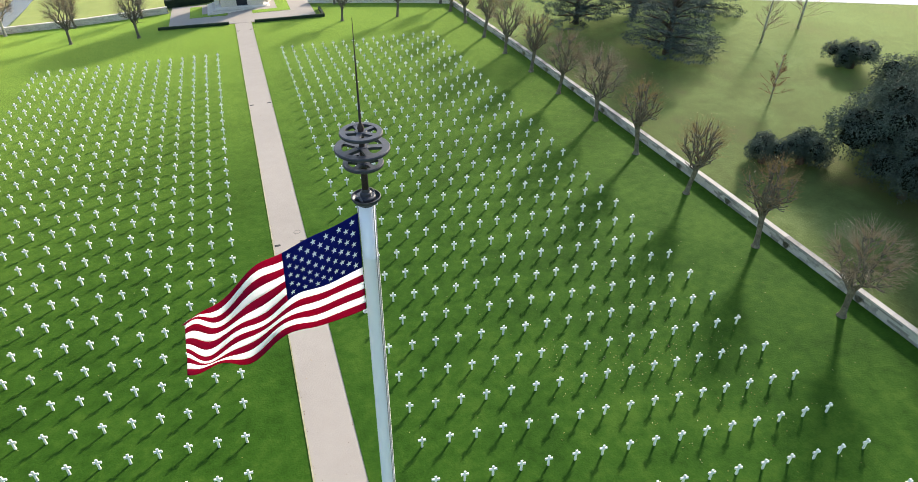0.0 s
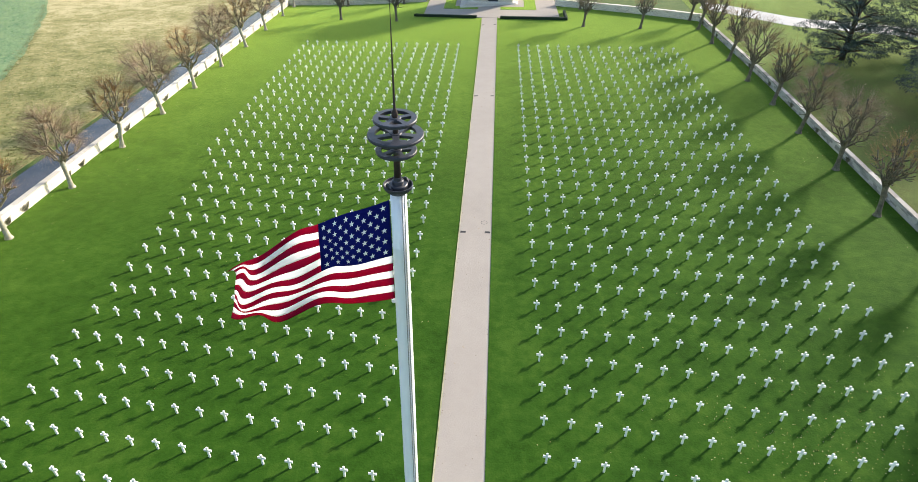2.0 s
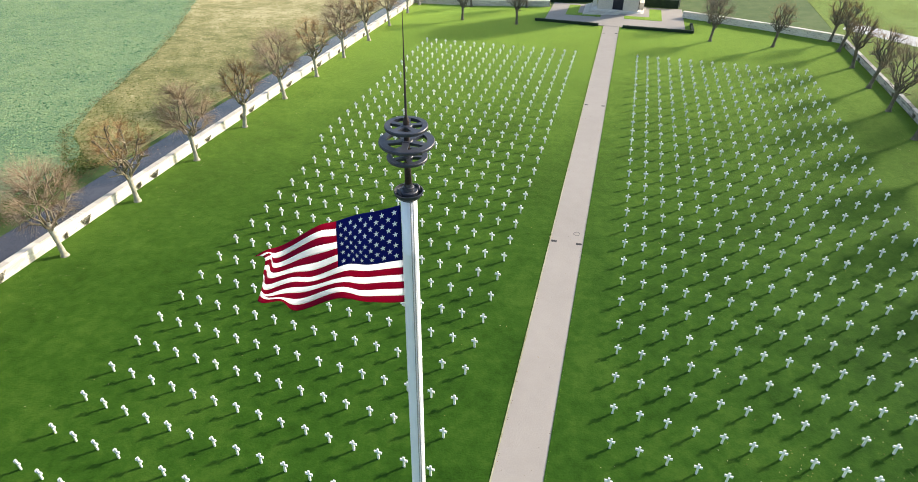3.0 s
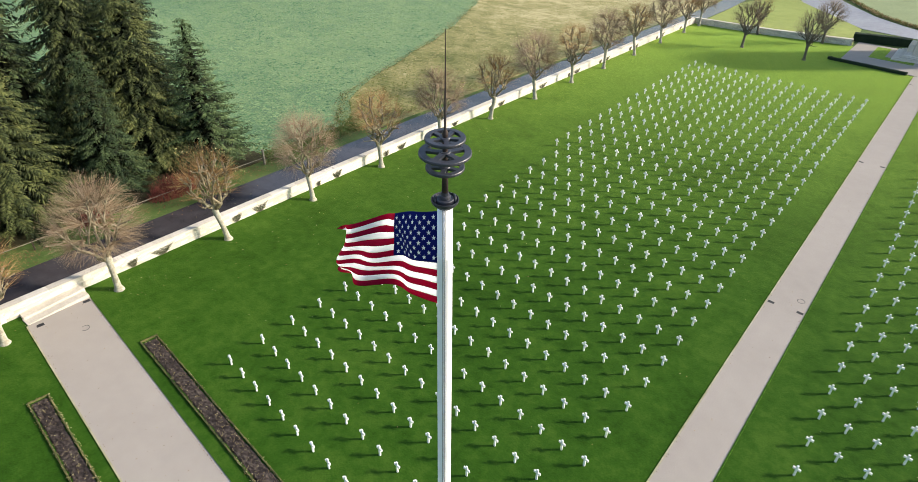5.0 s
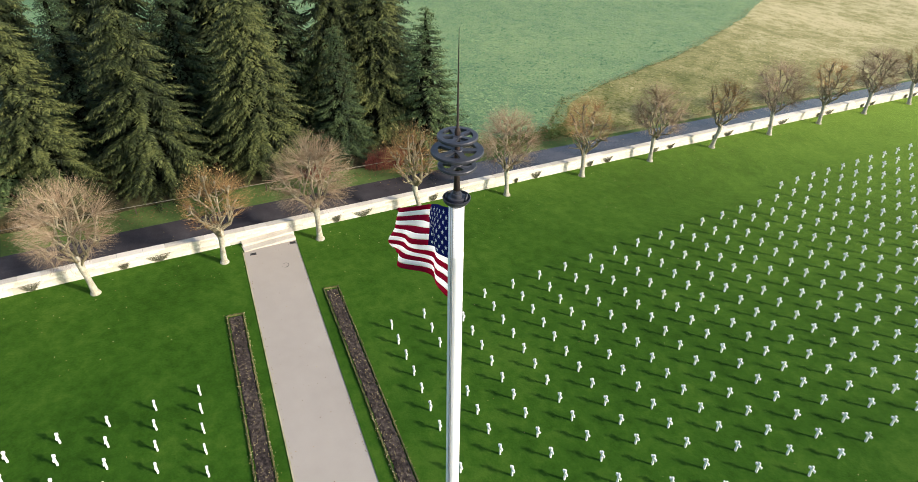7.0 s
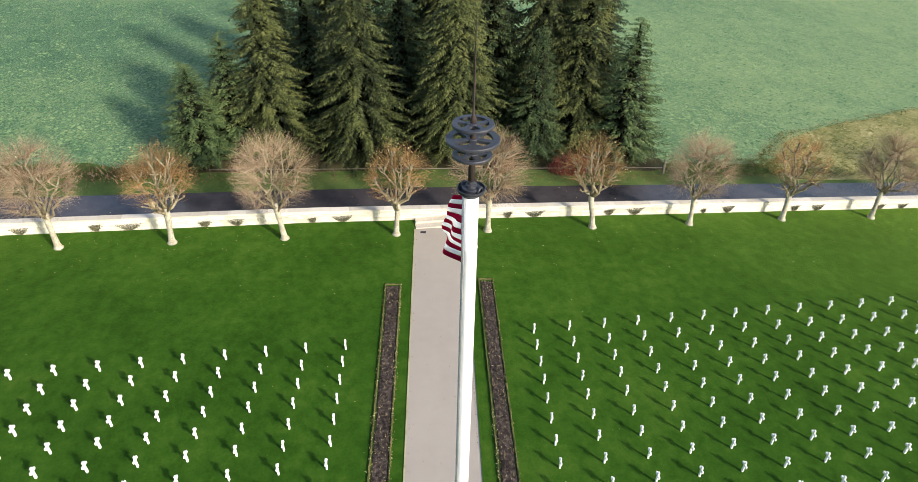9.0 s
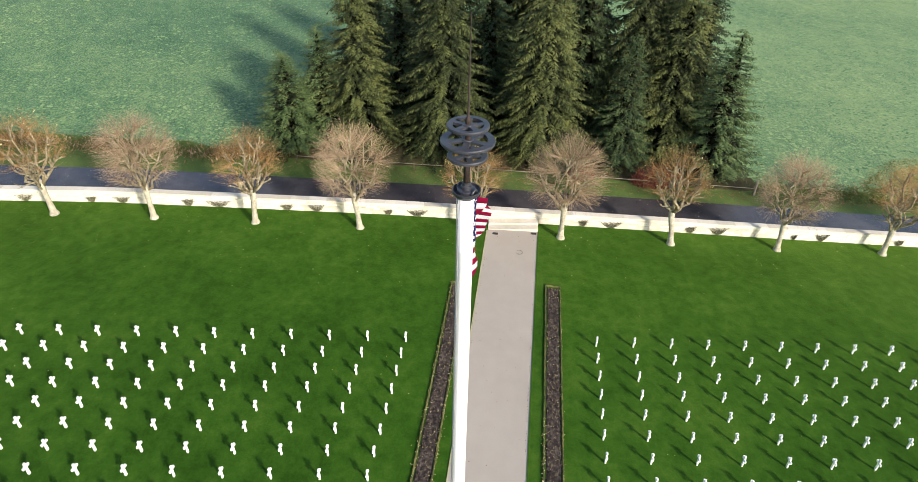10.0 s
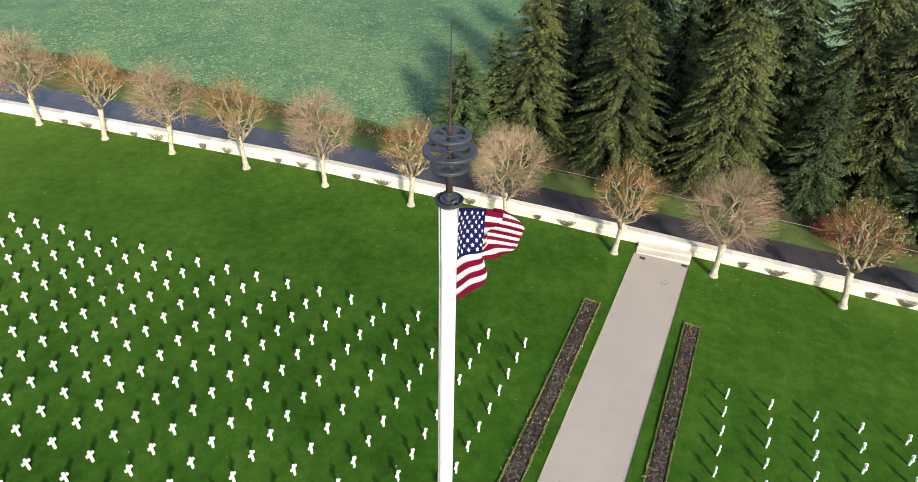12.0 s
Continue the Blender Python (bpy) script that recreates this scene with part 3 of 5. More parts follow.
# ---- grave crosses ----
def cross_mesh(chamfer=True):
    """A marble Latin cross, slightly flared at the ends, with chamfered edges, on a low foot."""
    b = Build()
    t, c = 0.058, 0.012
    prof = [(0.078, -0.1), (0.074, 0.25), (0.068, 0.585), (0.17, 0.580), (0.268, 0.572), (0.268, 0.742), (0.17, 0.734), (0.068, 0.728), (0.075, 0.955)]
    prof = prof + [(-x, z) for x, z in reversed(prof)]
    cx, cz = 0.0, 0.6
    n = len(prof)
    rings = []
    for y, s in ((-t, c), (-t + c, 0), (t - c, 0), (t, c)) if chamfer else ((-t, 0), (t, 0)):
        ring = []
        for x, z in prof:
            dx = -c if x > 0 else c
            dz = 0
            if s:
                if abs(x) > 0.2:
                    dz = c if z < 0.65 else -c
                elif z > 0.9:
                    dz = -c
                elif 0.5 < z < 0.65:
                    dz = c
                elif 0.65 < z < 0.8:
                    dz = -c
            ring.append((x + (dx if s else 0), y, z + dz))
        rings.append(ring)
    b.v = [(0.88 * x, 0.88 * y, 0.935 * z) for r in rings for x, y, z in r]
    last = len(rings) - 1
    for i in range(last):
        for j in range(n):
            a, d = i * n + j, i * n + (j + 1) % n
            b.f.append((a, d, d + n, a + n))
    b.f.append(tuple(range(n - 1, -1, -1)))
    b.f.append(tuple(range(last * n, last * n + n)))
    b.m = [0] * len(b.f)
    return b


CROSS, FAR_CROSS = cross_mesh(), cross_mesh(False)
CROSS_ME = CROSS.mesh("grave_cross", M_MARBLE)
CROSS_ME.name = "grave_cross"


def cross_sites():
    """x, y and whether the grave lies near the crossing of the paths."""
    sites = []
    for n in range(34):
        pitch = 1.631 + 0.0072 * n - 0.00008 * n * n
        bump = min(1.0, n / 6) * min(1.0, (33 - n) / 10)
        for c in range(15 if n < 17 else 16):
            x = -4.82 - pitch * c
            drift = interp(n, [(0, 0.0), (9, -0.26), (17, -0.28), (25, -0.14), (33, 0.0)])
            sites.append((x, 7.05 - 0.112 * x + 2.845 * (n - 0.22 * bump * c / 15) + drift, n < 8))
        end = interp(n, [(0, 30.25), (18, 30.2), (26, 29.85), (33, 29.5)])
        dn = interp(n, [(0, -0.12), (2, -0.1), (12, 0.15), (20, 0.06), (26, -0.17), (33, -0.5)])
        for c in range(16):
            x = 5.22 + (end - 5.22) * c / 15
            sites.append((x, 7.05 - 0.112 * x + 2.845 * (n + dn * c / 15), n < 7))
    for k in range(20):
        y0 = -3.5 - 2.66 * k + 0.0055 * k * k
        west = -27.17 + 0.105 * k
        slope = interp(k, [(0, 0.118), (4, 0.138), (8, 0.15), (12, 0.158), (19, 0.165)])
        for c in range(15):
            x = west + (-4.85 - west) * c / 14
            sites.append((x, y0 - slope * (x - west), k < 5))
    return sites


def crosses():
    rnd = random.Random(5)
    rest = Build()
    for x, y, near in cross_sites():
        m = pose(x + rnd.uniform(-0.02, 0.02), y + rnd.uniform(-0.02, 0.02), gz(x, y) + 0.03, rnd.uniform(-0.6, 0.6), rnd.uniform(-0.6, 0.6), -math.degrees(SKEW) + rnd.uniform(-1.5, 1.5))
        if near:
            thing("grave_cross", CROSS_ME, "white marble Latin cross standing in mown grass", "grave marker", "rows of grave crosses", m)
        else:
            rest.add([tuple(m @ Vector(p)) for p in FAR_CROSS.v], FAR_CROSS.f)
    thing("far_grave_crosses", rest.mesh("far_grave_crosses", M_MARBLE), "long rows of white marble crosses on the lawn", "grave markers", kind="stuff")


crosses()


# ---- boundary walls ----
def wall(name, pts, height, thick, outward, label, stone=0.9):
    """A coursed limestone wall with a recessed mortar core, block faces and coping stones; returns the wall and its blocks."""
    core = Build()
    blocks, copings = [], []
    rnd = random.Random(len(pts) * 7 + int(abs(pts[0][0])))
    at = polyline(pts)
    length = sum(math.dist(pts[i], pts[i + 1]) for i in range(len(pts) - 1))
    n = int(length / 1.5)
    ring_prev = None
    for i in range(n + 1):
        x, y = at(i / n)
        x2, y2 = at(min(1, i / n + 0.002))
        x1, y1 = at(max(0, i / n - 0.002))
        d = Vector((x2 - x1, y2 - y1)).normalized()
        nx, ny = (-d.y * outward, d.x * outward)
        z = gz(x, y)
        core.v.extend([(x + nx * 0.02, y + ny * 0.02, z - 0.4), (x + nx * (thick - 0.02), y + ny * (thick - 0.02), z - 0.4),
                       (x + nx * (thick - 0.02), y + ny * (thick - 0.02), z + height - 0.12), (x + nx * 0.02, y + ny * 0.02, z + height - 0.12)])
    for i in range(n):
        for j in range(4):
            a, b = i * 4 + j, i * 4 + (j + 1) % 4
            core.f.append((a, b, b + 4, a + 4))
    core.f += [(0, 1, 2, 3), (n * 4 + 3, n * 4 + 2, n * 4 + 1, n * 4)]
    core.m = [0] * len(core.f)
    ob = thing(name, core.mesh(name, M_JOINT), label, "wall", kind="structure")
    courses = [c for c in (0.0, 0.25, 0.46, 0.66, 0.86, 1.06) if c < height - 0.26] + [height - 0.13]
    for k in range(len(courses) - 1):
        s = rnd.uniform(-0.5, 0)
        while s < length - 0.3:
            w = rnd.uniform(0.6, 1.4) * stone
            a, b = max(0, s), min(length, s + w)
            s += w
            if b - a < 0.15:
                continue
            (x, y), (xa, ya), (xb, yb) = at((a + b) / 2 / length), at(a / length), at(b / length)
            blocks.append((x, y, math.atan2(yb - ya, xb - xa), b - a - 0.014, courses[k], courses[k + 1] - courses[k] - 0.014, rnd.uniform(-0.006, 0.008)))
    s = 0.0
    while s < length - 0.2:
        w = rnd.uniform(1.5, 1.9)
        a, b = s, min(length, s + w)
        s += w
        (x, y), (xa, ya), (xb, yb) = at((a + b) / 2 / length), at(a / length), at(b / length)
        copings.append((x, y, math.atan2(yb - ya, xb - xa), b - a - 0.012))
    return ob, blocks, copings, height, thick, outward


WALLS = [
    wall("wall_west", W_WALL, 1.18, 0.56, 1, "long pale limestone boundary wall beside the lane"),
    wall("wall_east", E_WALL, 0.95, 0.42, -1, "long limestone boundary wall in shade under bare trees"),
    wall("wall_north_west", NW_WALL, 1.25, 0.6, 1, "pale limestone boundary wall behind the lawn"),
    wall("wall_north_east", NE_WALL, 1.25, 0.6, 1, "pale limestone boundary wall behind the lawn"),
    wall("wall_south", [(-39.3, -66.0), (41.2, -66.0)], 1.5, 0.6, -1, "pale limestone boundary wall closing the lawn"),
]


def gate_step():
    """Broad stone step with two treads against the foot of the west wall, at the end of the cross path."""
    st = tagged(new("gate_step"), "broad pale stone step with two treads against the wall", "step", kind="structure")
    ang = -SKEW + math.pi / 2 + 0.03
    z = gz(-42.0, 5.0)
    for dx, h, d in ((0.95, 0.17, 1.0), (0.36, 0.36, 0.75)):
        b = Build()
        b.box(-43.02 + dx, 5.12 - 0.12 * dx, z - 0.1, 4.45, d, h + 0.15, 0.012, math.pi / 2 + 0.02)
        part("tread", b.mesh("tread", M_STONE), st)
    return st


gate_step()
for x, y in ((-40.95, 3.35), (-41.3, 6.8)):
    b = Build()
    b.box(x, y, gz(x, y) + 0.05, 0.32, 0.55, 0.032, 0.004, -0.12)
    for k in range(5):
        b.box(x - 0.11 + 0.055 * k, y, gz(x, y) + 0.08, 0.022, 0.44, 0.01, 0.0, -0.12)
    thing("drain_grate", b.mesh("drain_grate", M_DRAIN), "small dark iron drain grate in the path", "drain", "path drains")
for yy in (42.9, 78.2, 116.5):
    for x in (-1.0, 1.25):
        b = Build()
        b.box(x, yy, gz(x, yy) + 0.055, 0.50, 0.30, 0.032, 0.004)
        for k in range(6):
            b.box(x - 0.19 + 0.076 * k, yy, gz(x, yy) + 0.086, 0.028, 0.24, 0.01)
        thing("drain_grate", b.mesh("drain_grate", M_DRAIN), "small dark iron drain grate in the path", "drain", "path drains")


def manhole(x, y, r, dz):
    b = Build()
    z = gz(x, y) + dz
    b.lathe([(r - 0.028, z), (r - 0.028, z + 0.012), (r, z + 0.012), (r, z)], x, y, 28)
    cover = thing("manhole_cover", b.mesh("manhole_cover", M_DRAIN), "round manhole cover with a dark ring set in the path", "manhole cover")
    b = Build()
    b.lathe([(0.0, z + 0.008), (r - 0.036, z + 0.008), (r - 0.036, z)], x, y, 28)
    part("lid", b.mesh("lid", M_PATH), cover, "concrete lid")


manhole(-38.4, 5.35, 0.30, 0.07)
manhole(0.9, 44.6, 0.30, 0.078)


# ---- trees ----
def rand_dir(rnd, el_lo, el_hi, az):
    el = radians(rnd.uniform(el_lo, el_hi))
    return Vector((math.cos(az) * math.cos(el), math.sin(az) * math.cos(el), math.sin(el)))


def pollard_meshes(seed, style):
    """A pollarded lime. Style 0: dense pale shoots all round; 1: thick limbs with orange shoots above; 2: club-ended
    limbs almost without shoots, bark darkened to carry backlit shade; 3: the same limbs in a haze of shoots.
    Returns meshes trunk, limbs, shoots, leaves."""
    rnd = random.Random(seed)
    trunk, shoots, leaves = Build(), Build(), Build()
    limb_list = []
    lean = Vector((rnd.uniform(-0.4, 0.4), rnd.uniform(-0.4, 0.4), 0))
    h = rnd.uniform(2.5, 2.9)
    pts = [Vector((0, 0, -0.15)), Vector((0, 0, 0.05)), Vector((0, 0, 0.3)) + lean * 0.05, Vector((0, 0, h * 0.5)) + lean * 0.4, Vector((0, 0, h * 0.85)) + lean * 0.85, Vector((0, 0, h + 0.2)) + lean, Vector((0, 0, h + 0.7)) + lean * 1.1]
    trunk.tube(pts, [0.48, 0.38, 0.265, 0.215, 0.24, 0.28, 0.16], 12)
    top = pts[5]
    rx, rz, lift, n_shoot, n_limb = ((3.75, 3.85, 3.3, 2300, 9), (3.15, 3.3, 3.1, 900, 9), (2.75, 2.9, 3.0, 420, 13), (3.4, 3.5, 3.1, 1200, 12))[style]
    centre = top + Vector((lean.x * 0.2, lean.y * 0.2, lift))
    thick = (0.105, 0.122, 0.10, 0.095)[style]
    spots = []

    def knob(b, p, d, r):
        b.tube([p - d * r * 1.6, p - d * r * 0.5, p + d * r * 0.4, p + d * r * 1.1], [r * 0.6, r * 1.05, r, r * 0.35], 5)
        spots.append((p, d))

    def crooked(b, p, goal, r0, r1, n, wild):
        """A limb that bends its way to a goal; returns its points."""
        line, ln = [p], (goal - p).length
        for k in range(1, n + 1):
            q = p.lerp(goal, k / n)
            if k < n:
                q = q + Vector((rnd.uniform(-1, 1), rnd.uniform(-1, 1), rnd.uniform(-1.0, 0.5))) * wild * ln
            line.append(q)
        b.tube(line, [r0 + (r1 - r0) * k / n for k in range(n + 1)], 7 if r0 > 0.08 else 5)
        return line
    for i in range(n_limb):
        az = 2 * math.pi * i / n_limb * 1.0 + rnd.uniform(-0.25, 0.25)
        tier = i % 3
        el = radians(((-38, -18), (2, 26), (42, 80))[tier][0] + rnd.random() * ((20), (24), (38))[tier])
        reach = rnd.uniform(0.56, 0.72) * (0.95 if tier == 2 else 1.0)
        goal = centre + Vector((math.cos(az) * math.cos(el) * rx, math.sin(az) * math.cos(el) * rx, math.sin(el) * rz)) * reach
        b = Build()
        limb_list.append(b)
        start = top + Vector((math.cos(az) * 0.12, math.sin(az) * 0.12, rnd.uniform(-0.45, 0.35)))
        line = crooked(b, start, goal, thick * rnd.uniform(0.85, 1.2), thick * 0.52, 5, 0.085)
        knob(b, line[-1], (line[-1] - line[-2]).normalized(), thick * rnd.uniform(0.75, 0.95))
        for k, many in ((2, 1), (3, 2), (4, 2)) if style == 0 else ((2, 2), (3, 2), (4, 3)) if style == 1 else ((1, 1), (2, 2), (3, 3), (4, 3)):
            for _ in range(many):
                out = (line[k] - top).normalized()
                dd = (out * 0.75 + rand_dir(rnd, -35, 75, rnd.uniform(0, 6.28)) * 0.85).normalized()
                end = line[k] + dd * rnd.uniform(0.55, 1.25) * (1.0 if style < 2 else 0.85)
                sub = crooked(b, line[k], end, thick * 0.55, thick * 0.36, 3, 0.10)
                knob(b, sub[-1], dd, thick * rnd.uniform(0.5, 0.72))
    for p, d in spots:
        for _ in range((4, 6, 3, 4)[style]):
            q = p + (d * 0.8 + rand_dir(rnd, -10, 80, rnd.uniform(0, 6.28))).normalized() * rnd.uniform(0.35, 1.0)
            w0 = rnd.uniform(0.005, 0.009)
            shoots.tube([p, q], [w0, w0 * 0.3], 3, cap=False)
    low = (-0.72, -0.25, -0.4, -0.5)[style]
    n_leaf = (0.014, 0.20, 0.22, 0.03)[style]
    for _ in range(n_shoot):
        # each shoot springs from a knuckle inward of its tip
        sz = rnd.uniform(low, 1.0)
        az = rnd.uniform(0, 6.283)
        sr = math.sqrt(1 - sz * sz)
        k = rnd.uniform(0.80, 1.02) * (1 + 0.07 * math.sin(3 * az + seed) * sr + 0.05 * math.sin(5 * az + 2 * seed + 4 * sz))
        e = centre + Vector((rx * sr * math.cos(az) * k, rx * sr * math.sin(az) * k, rz * sz * k))
        want = centre.lerp(e, 0.56) + Vector((0, 0, -0.25))
        near = sorted(spots, key=lambda q: (q[0] - want).length_squared)[:3]
        p = rnd.choice(near)[0]
        ln = (e - p).length
        if ln > 2.6:
            e = p + (e - p) * 2.6 / ln
        mid = p.lerp(e, 0.5) + Vector((rnd.uniform(-0.08, 0.08), rnd.uniform(-0.08, 0.08), -0.05 * ln)) + (e - centre).normalized() * 0.05 * ln
        w0 = rnd.uniform(0.005, 0.0085)
        if rnd.random() < 0.35:
            shoots.tube([p, mid, e], [w0, w0 * 0.8, w0 * 0.35], 3, cap=False)
        else:
            shoots.tube([p, e], [w0, w0 * 0.4], 3, cap=False)
        if rnd.random() < n_leaf and sz > 0.15:
            s = rnd.uniform(0.055, 0.10)
            a, b = rand_dir(rnd, -60, 60, rnd.uniform(0, 6.28)), rand_dir(rnd, -60, 60, rnd.uniform(0, 6.28))
            leaves.add([tuple(e), tuple(e + a * s + b * s * 0.5), tuple(e + a * 2 * s), tuple(e + a * s - b * s * 0.5)], [(0, 1, 2), (0, 2, 3)])
    bark, limb, shoot = ((M_BARK, M_LIMB, M_SHOOT), (M_BARK, M_LIMB, M_SHOOT_O), (M_BARK_SHADE, M_BARK_SHADE, M_SHOOT_O), (M_BARK_SHADE, M_BARK_SHADE, M_SHOOT))[style]
    return (trunk.mesh("trunk", bark, True), [b.mesh("limb", limb, True) for b in limb_list], shoots.mesh("crown", shoot), leaves.mesh("leaves", M_LEAF_DRY))


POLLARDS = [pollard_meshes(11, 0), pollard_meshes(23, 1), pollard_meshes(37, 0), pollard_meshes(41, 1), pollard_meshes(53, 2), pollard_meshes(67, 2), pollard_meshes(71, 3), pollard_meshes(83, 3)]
POLLARD_LOOK = ("pollarded lime with a round crown of pale shoots", "pollarded lime with knuckled limbs and orange shoots") * 2 + ("shade-toned pollarded lime with club-ended limbs",) * 2 + ("shade-toned pollarded lime in a haze of shoots",) * 2


def pollard(kind, x, y, turn, size, where):
    t, l, s, v = POLLARDS[kind]
    ob = tagged(new("pollarded_lime_tree"), f"{POLLARD_LOOK[kind]} {where}", "tree", "lime trees along the walls")
    part("trunk", t, ob)
    for me in l:
        part("limb", me, ob)
    part("crown", s, ob)
    part("foliage", v, ob)
    ob.matrix_basis = pose(x, y, gz(x, y) + 0.02, 0, 0, turn) @ Matrix.Diagonal((size, size, size, 1))
    return ob


W_TREES = [(-39.1, -58.4), (-39.3, -50.3), (-39.6, -42.5), (-40.05, -34.4), (-40.3, -26.1), (-40.5, -17.5), (-40.65, -8.5), (-40.8, 1.0), (-41.0, 9.2), (-41.15, 19.15), (-41.3, 28.95), (-41.75, 39.0),
           (-41.75, 49.0), (-41.75, 59.3), (-41.9, 70.2), (-42.0, 80.7), (-42.1, 91.4), (-42.2, 103.2), (-42.6, 115.4), (-42.9, 127.8), (-43.1, 136.8)]
E_TREES = [(36.4, 114.2), (36.5, 108.4), (36.6, 100.2), (36.75, 91.4), (36.9, 82.7), (37.35, 74.0), (37.4, 65.3), (37.8, 56.1), (37.75, 46.9), (37.9, 37.9), (38.2, 28.3), (38.2, 18.8)]
N_TREES = [(-29.7, 123.4), (-18.2, 121.5), (-31.0, 137.0), (-18.8, 137.6), (17.3, 113.2), (27.0, 110.4), (18.0, 126.0)]
rnd_t = random.Random(3)
for i, (x, y) in enumerate(W_TREES):
    pollard(i % 4, x, y, rnd_t.uniform(0, 360), rnd_t.uniform(0.95, 1.03), "by sunlit wall")
for i, (x, y) in enumerate(E_TREES):
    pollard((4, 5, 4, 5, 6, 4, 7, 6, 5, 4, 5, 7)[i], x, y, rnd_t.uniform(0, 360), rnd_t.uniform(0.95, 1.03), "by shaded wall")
for i, (x, y) in enumerate(N_TREES):
    pollard((6, 7, 4)[i % 3], x, y, rnd_t.uniform(0, 360), rnd_t.uniform(0.92, 1.0), "by the terrace")


def fir_meshes(seed, height, radius, droop, mat, density=1.0, bare=0.5, spray=1.0, taper=0.66):
    """A conifer: tapering trunk, an added near-black core that carries the crown's inner shade, and whorls of boughs
    that sag and lift at the tip, each hung with two rows of branchlets.
    """
    rnd = random.Random(seed)
    trunk, crown, core = Build(), Build(), Build()
    trunk.tube([(0, 0, -0.3), (0, 0, height * 0.3), (0.05, 0.03, height * 0.7), (0, 0, height * 0.985)], [height * 0.018, height * 0.014, height * 0.007, 0.01], 8)

    def reach_at(z):
        t = z / height
        return radius * min(1.0, (1 - t) / 0.88) ** taper * min(1.0, 0.8 + t * 1.6) * (1 + 0.07 * math.sin(1.9 * z + seed))
    rings, sides = 16, 14
    # opaque core added inside the boughs, coloured as shade so gaps read dark
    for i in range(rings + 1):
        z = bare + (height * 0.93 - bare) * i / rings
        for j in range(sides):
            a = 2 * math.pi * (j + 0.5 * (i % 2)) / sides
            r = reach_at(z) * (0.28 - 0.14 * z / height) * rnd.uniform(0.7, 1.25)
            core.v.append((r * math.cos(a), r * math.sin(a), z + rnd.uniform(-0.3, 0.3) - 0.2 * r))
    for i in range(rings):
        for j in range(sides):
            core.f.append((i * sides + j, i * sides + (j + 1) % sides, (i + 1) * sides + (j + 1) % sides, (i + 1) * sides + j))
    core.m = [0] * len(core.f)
    up = Vector((0, 0, 1))
    z = bare
    while z < height * 0.97:
        t = z / height
        reach = reach_at(z)
        nb = max(8, int((6 + 8 * (1 - t) ** 0.8) * density))
        az0 = rnd.uniform(0, 6.28)
        for i in range(nb):
            az = az0 + 2 * math.pi * i / nb + rnd.uniform(-0.34, 0.34)
            ln = reach * rnd.uniform(0.66, 1.12) + 0.15
            u = Vector((math.cos(az), math.sin(az), 0))
            side = Vector((-u.y, u.x, 0))
            rise = rnd.uniform(0.12, 0.30) * (0.6 + 0.9 * t)
            dz = rnd.uniform(-0.28, 0.28)
            sway = rnd.uniform(-0.12, 0.12)

            def axis(s):
                return u * ln * s + side * sway * ln * s * s + up * (z + dz + rise * ln * s - (droop + rise * 0.9) * ln * s * s + 0.20 * ln * max(0.0, s - 0.7))
            steps = max(5, int(ln * 0.75 / (0.14 * spray)))
            for k in range(steps + 1):
                s = (0.28 if t < 0.5 else 0.10) + (0.72 if t < 0.5 else 0.90) * k / steps
                # inner part of each low bough takes the shade-darkened needles
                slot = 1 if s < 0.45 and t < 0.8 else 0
                p = axis(s)
                fwd = (axis(min(1.0, s + 0.05)) - axis(s - 0.05)).normalized()
                tip = 1.0 - s
                for sg in (-1, 1):
                    bl = spray * (0.20 + 0.46 * min(1.0, 2.2 * tip) * min(1.0, ln / 3.0)) * rnd.uniform(0.65, 1.3)
                    d = (fwd * rnd.uniform(0.45, 0.85) + side * sg * rnd.uniform(0.6, 1.0) + up * rnd.uniform(-0.30, 0.18)).normalized()
                    hang = up * (-bl * rnd.uniform(0.10, 0.50) * (0.4 + droop))
                    w = d.cross(up).normalized() * bl * rnd.uniform(0.12, 0.19)
                    q = p + up * rnd.uniform(-0.05, 0.05)
                    m, e = q + d * bl * 0.55 + hang * 0.25, q + d * bl + hang
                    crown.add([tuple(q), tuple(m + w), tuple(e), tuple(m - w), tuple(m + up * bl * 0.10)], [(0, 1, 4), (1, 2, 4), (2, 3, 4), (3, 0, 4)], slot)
                if rnd.random() < 0.5:
                    # a spray hanging below the bough
                    bl = spray * rnd.uniform(0.2, 0.45) * (0.6 + droop)
                    d = (up * -1.0 + fwd * rnd.uniform(0.0, 0.6) + side * rnd.uniform(-0.5, 0.5)).normalized()
                    w = d.cross(u if rnd.random() < 0.5 else side).normalized() * bl * 0.26
                    crown.add([tuple(p - w * 0.4), tuple(p + d * bl * 0.5 + w), tuple(p + d * bl), tuple(p + d * bl * 0.5 - w)], [(0, 1, 2), (0, 2, 3)], slot)
        z += rnd.uniform(0.42, 0.66) * (1.0 if t < 0.7 else 0.6) * (0.75 + 0.25 * radius / 5)
    crown.tube([(0, 0, height * 0.95), (0, 0, height)], [0.05, 0.01], 4)
    return trunk.mesh("trunk", M_FIR_BARK, True), crown.mesh("crown", [mat, M_FIR_INNER]), core.mesh("old_wood", M_FIR_CORE)


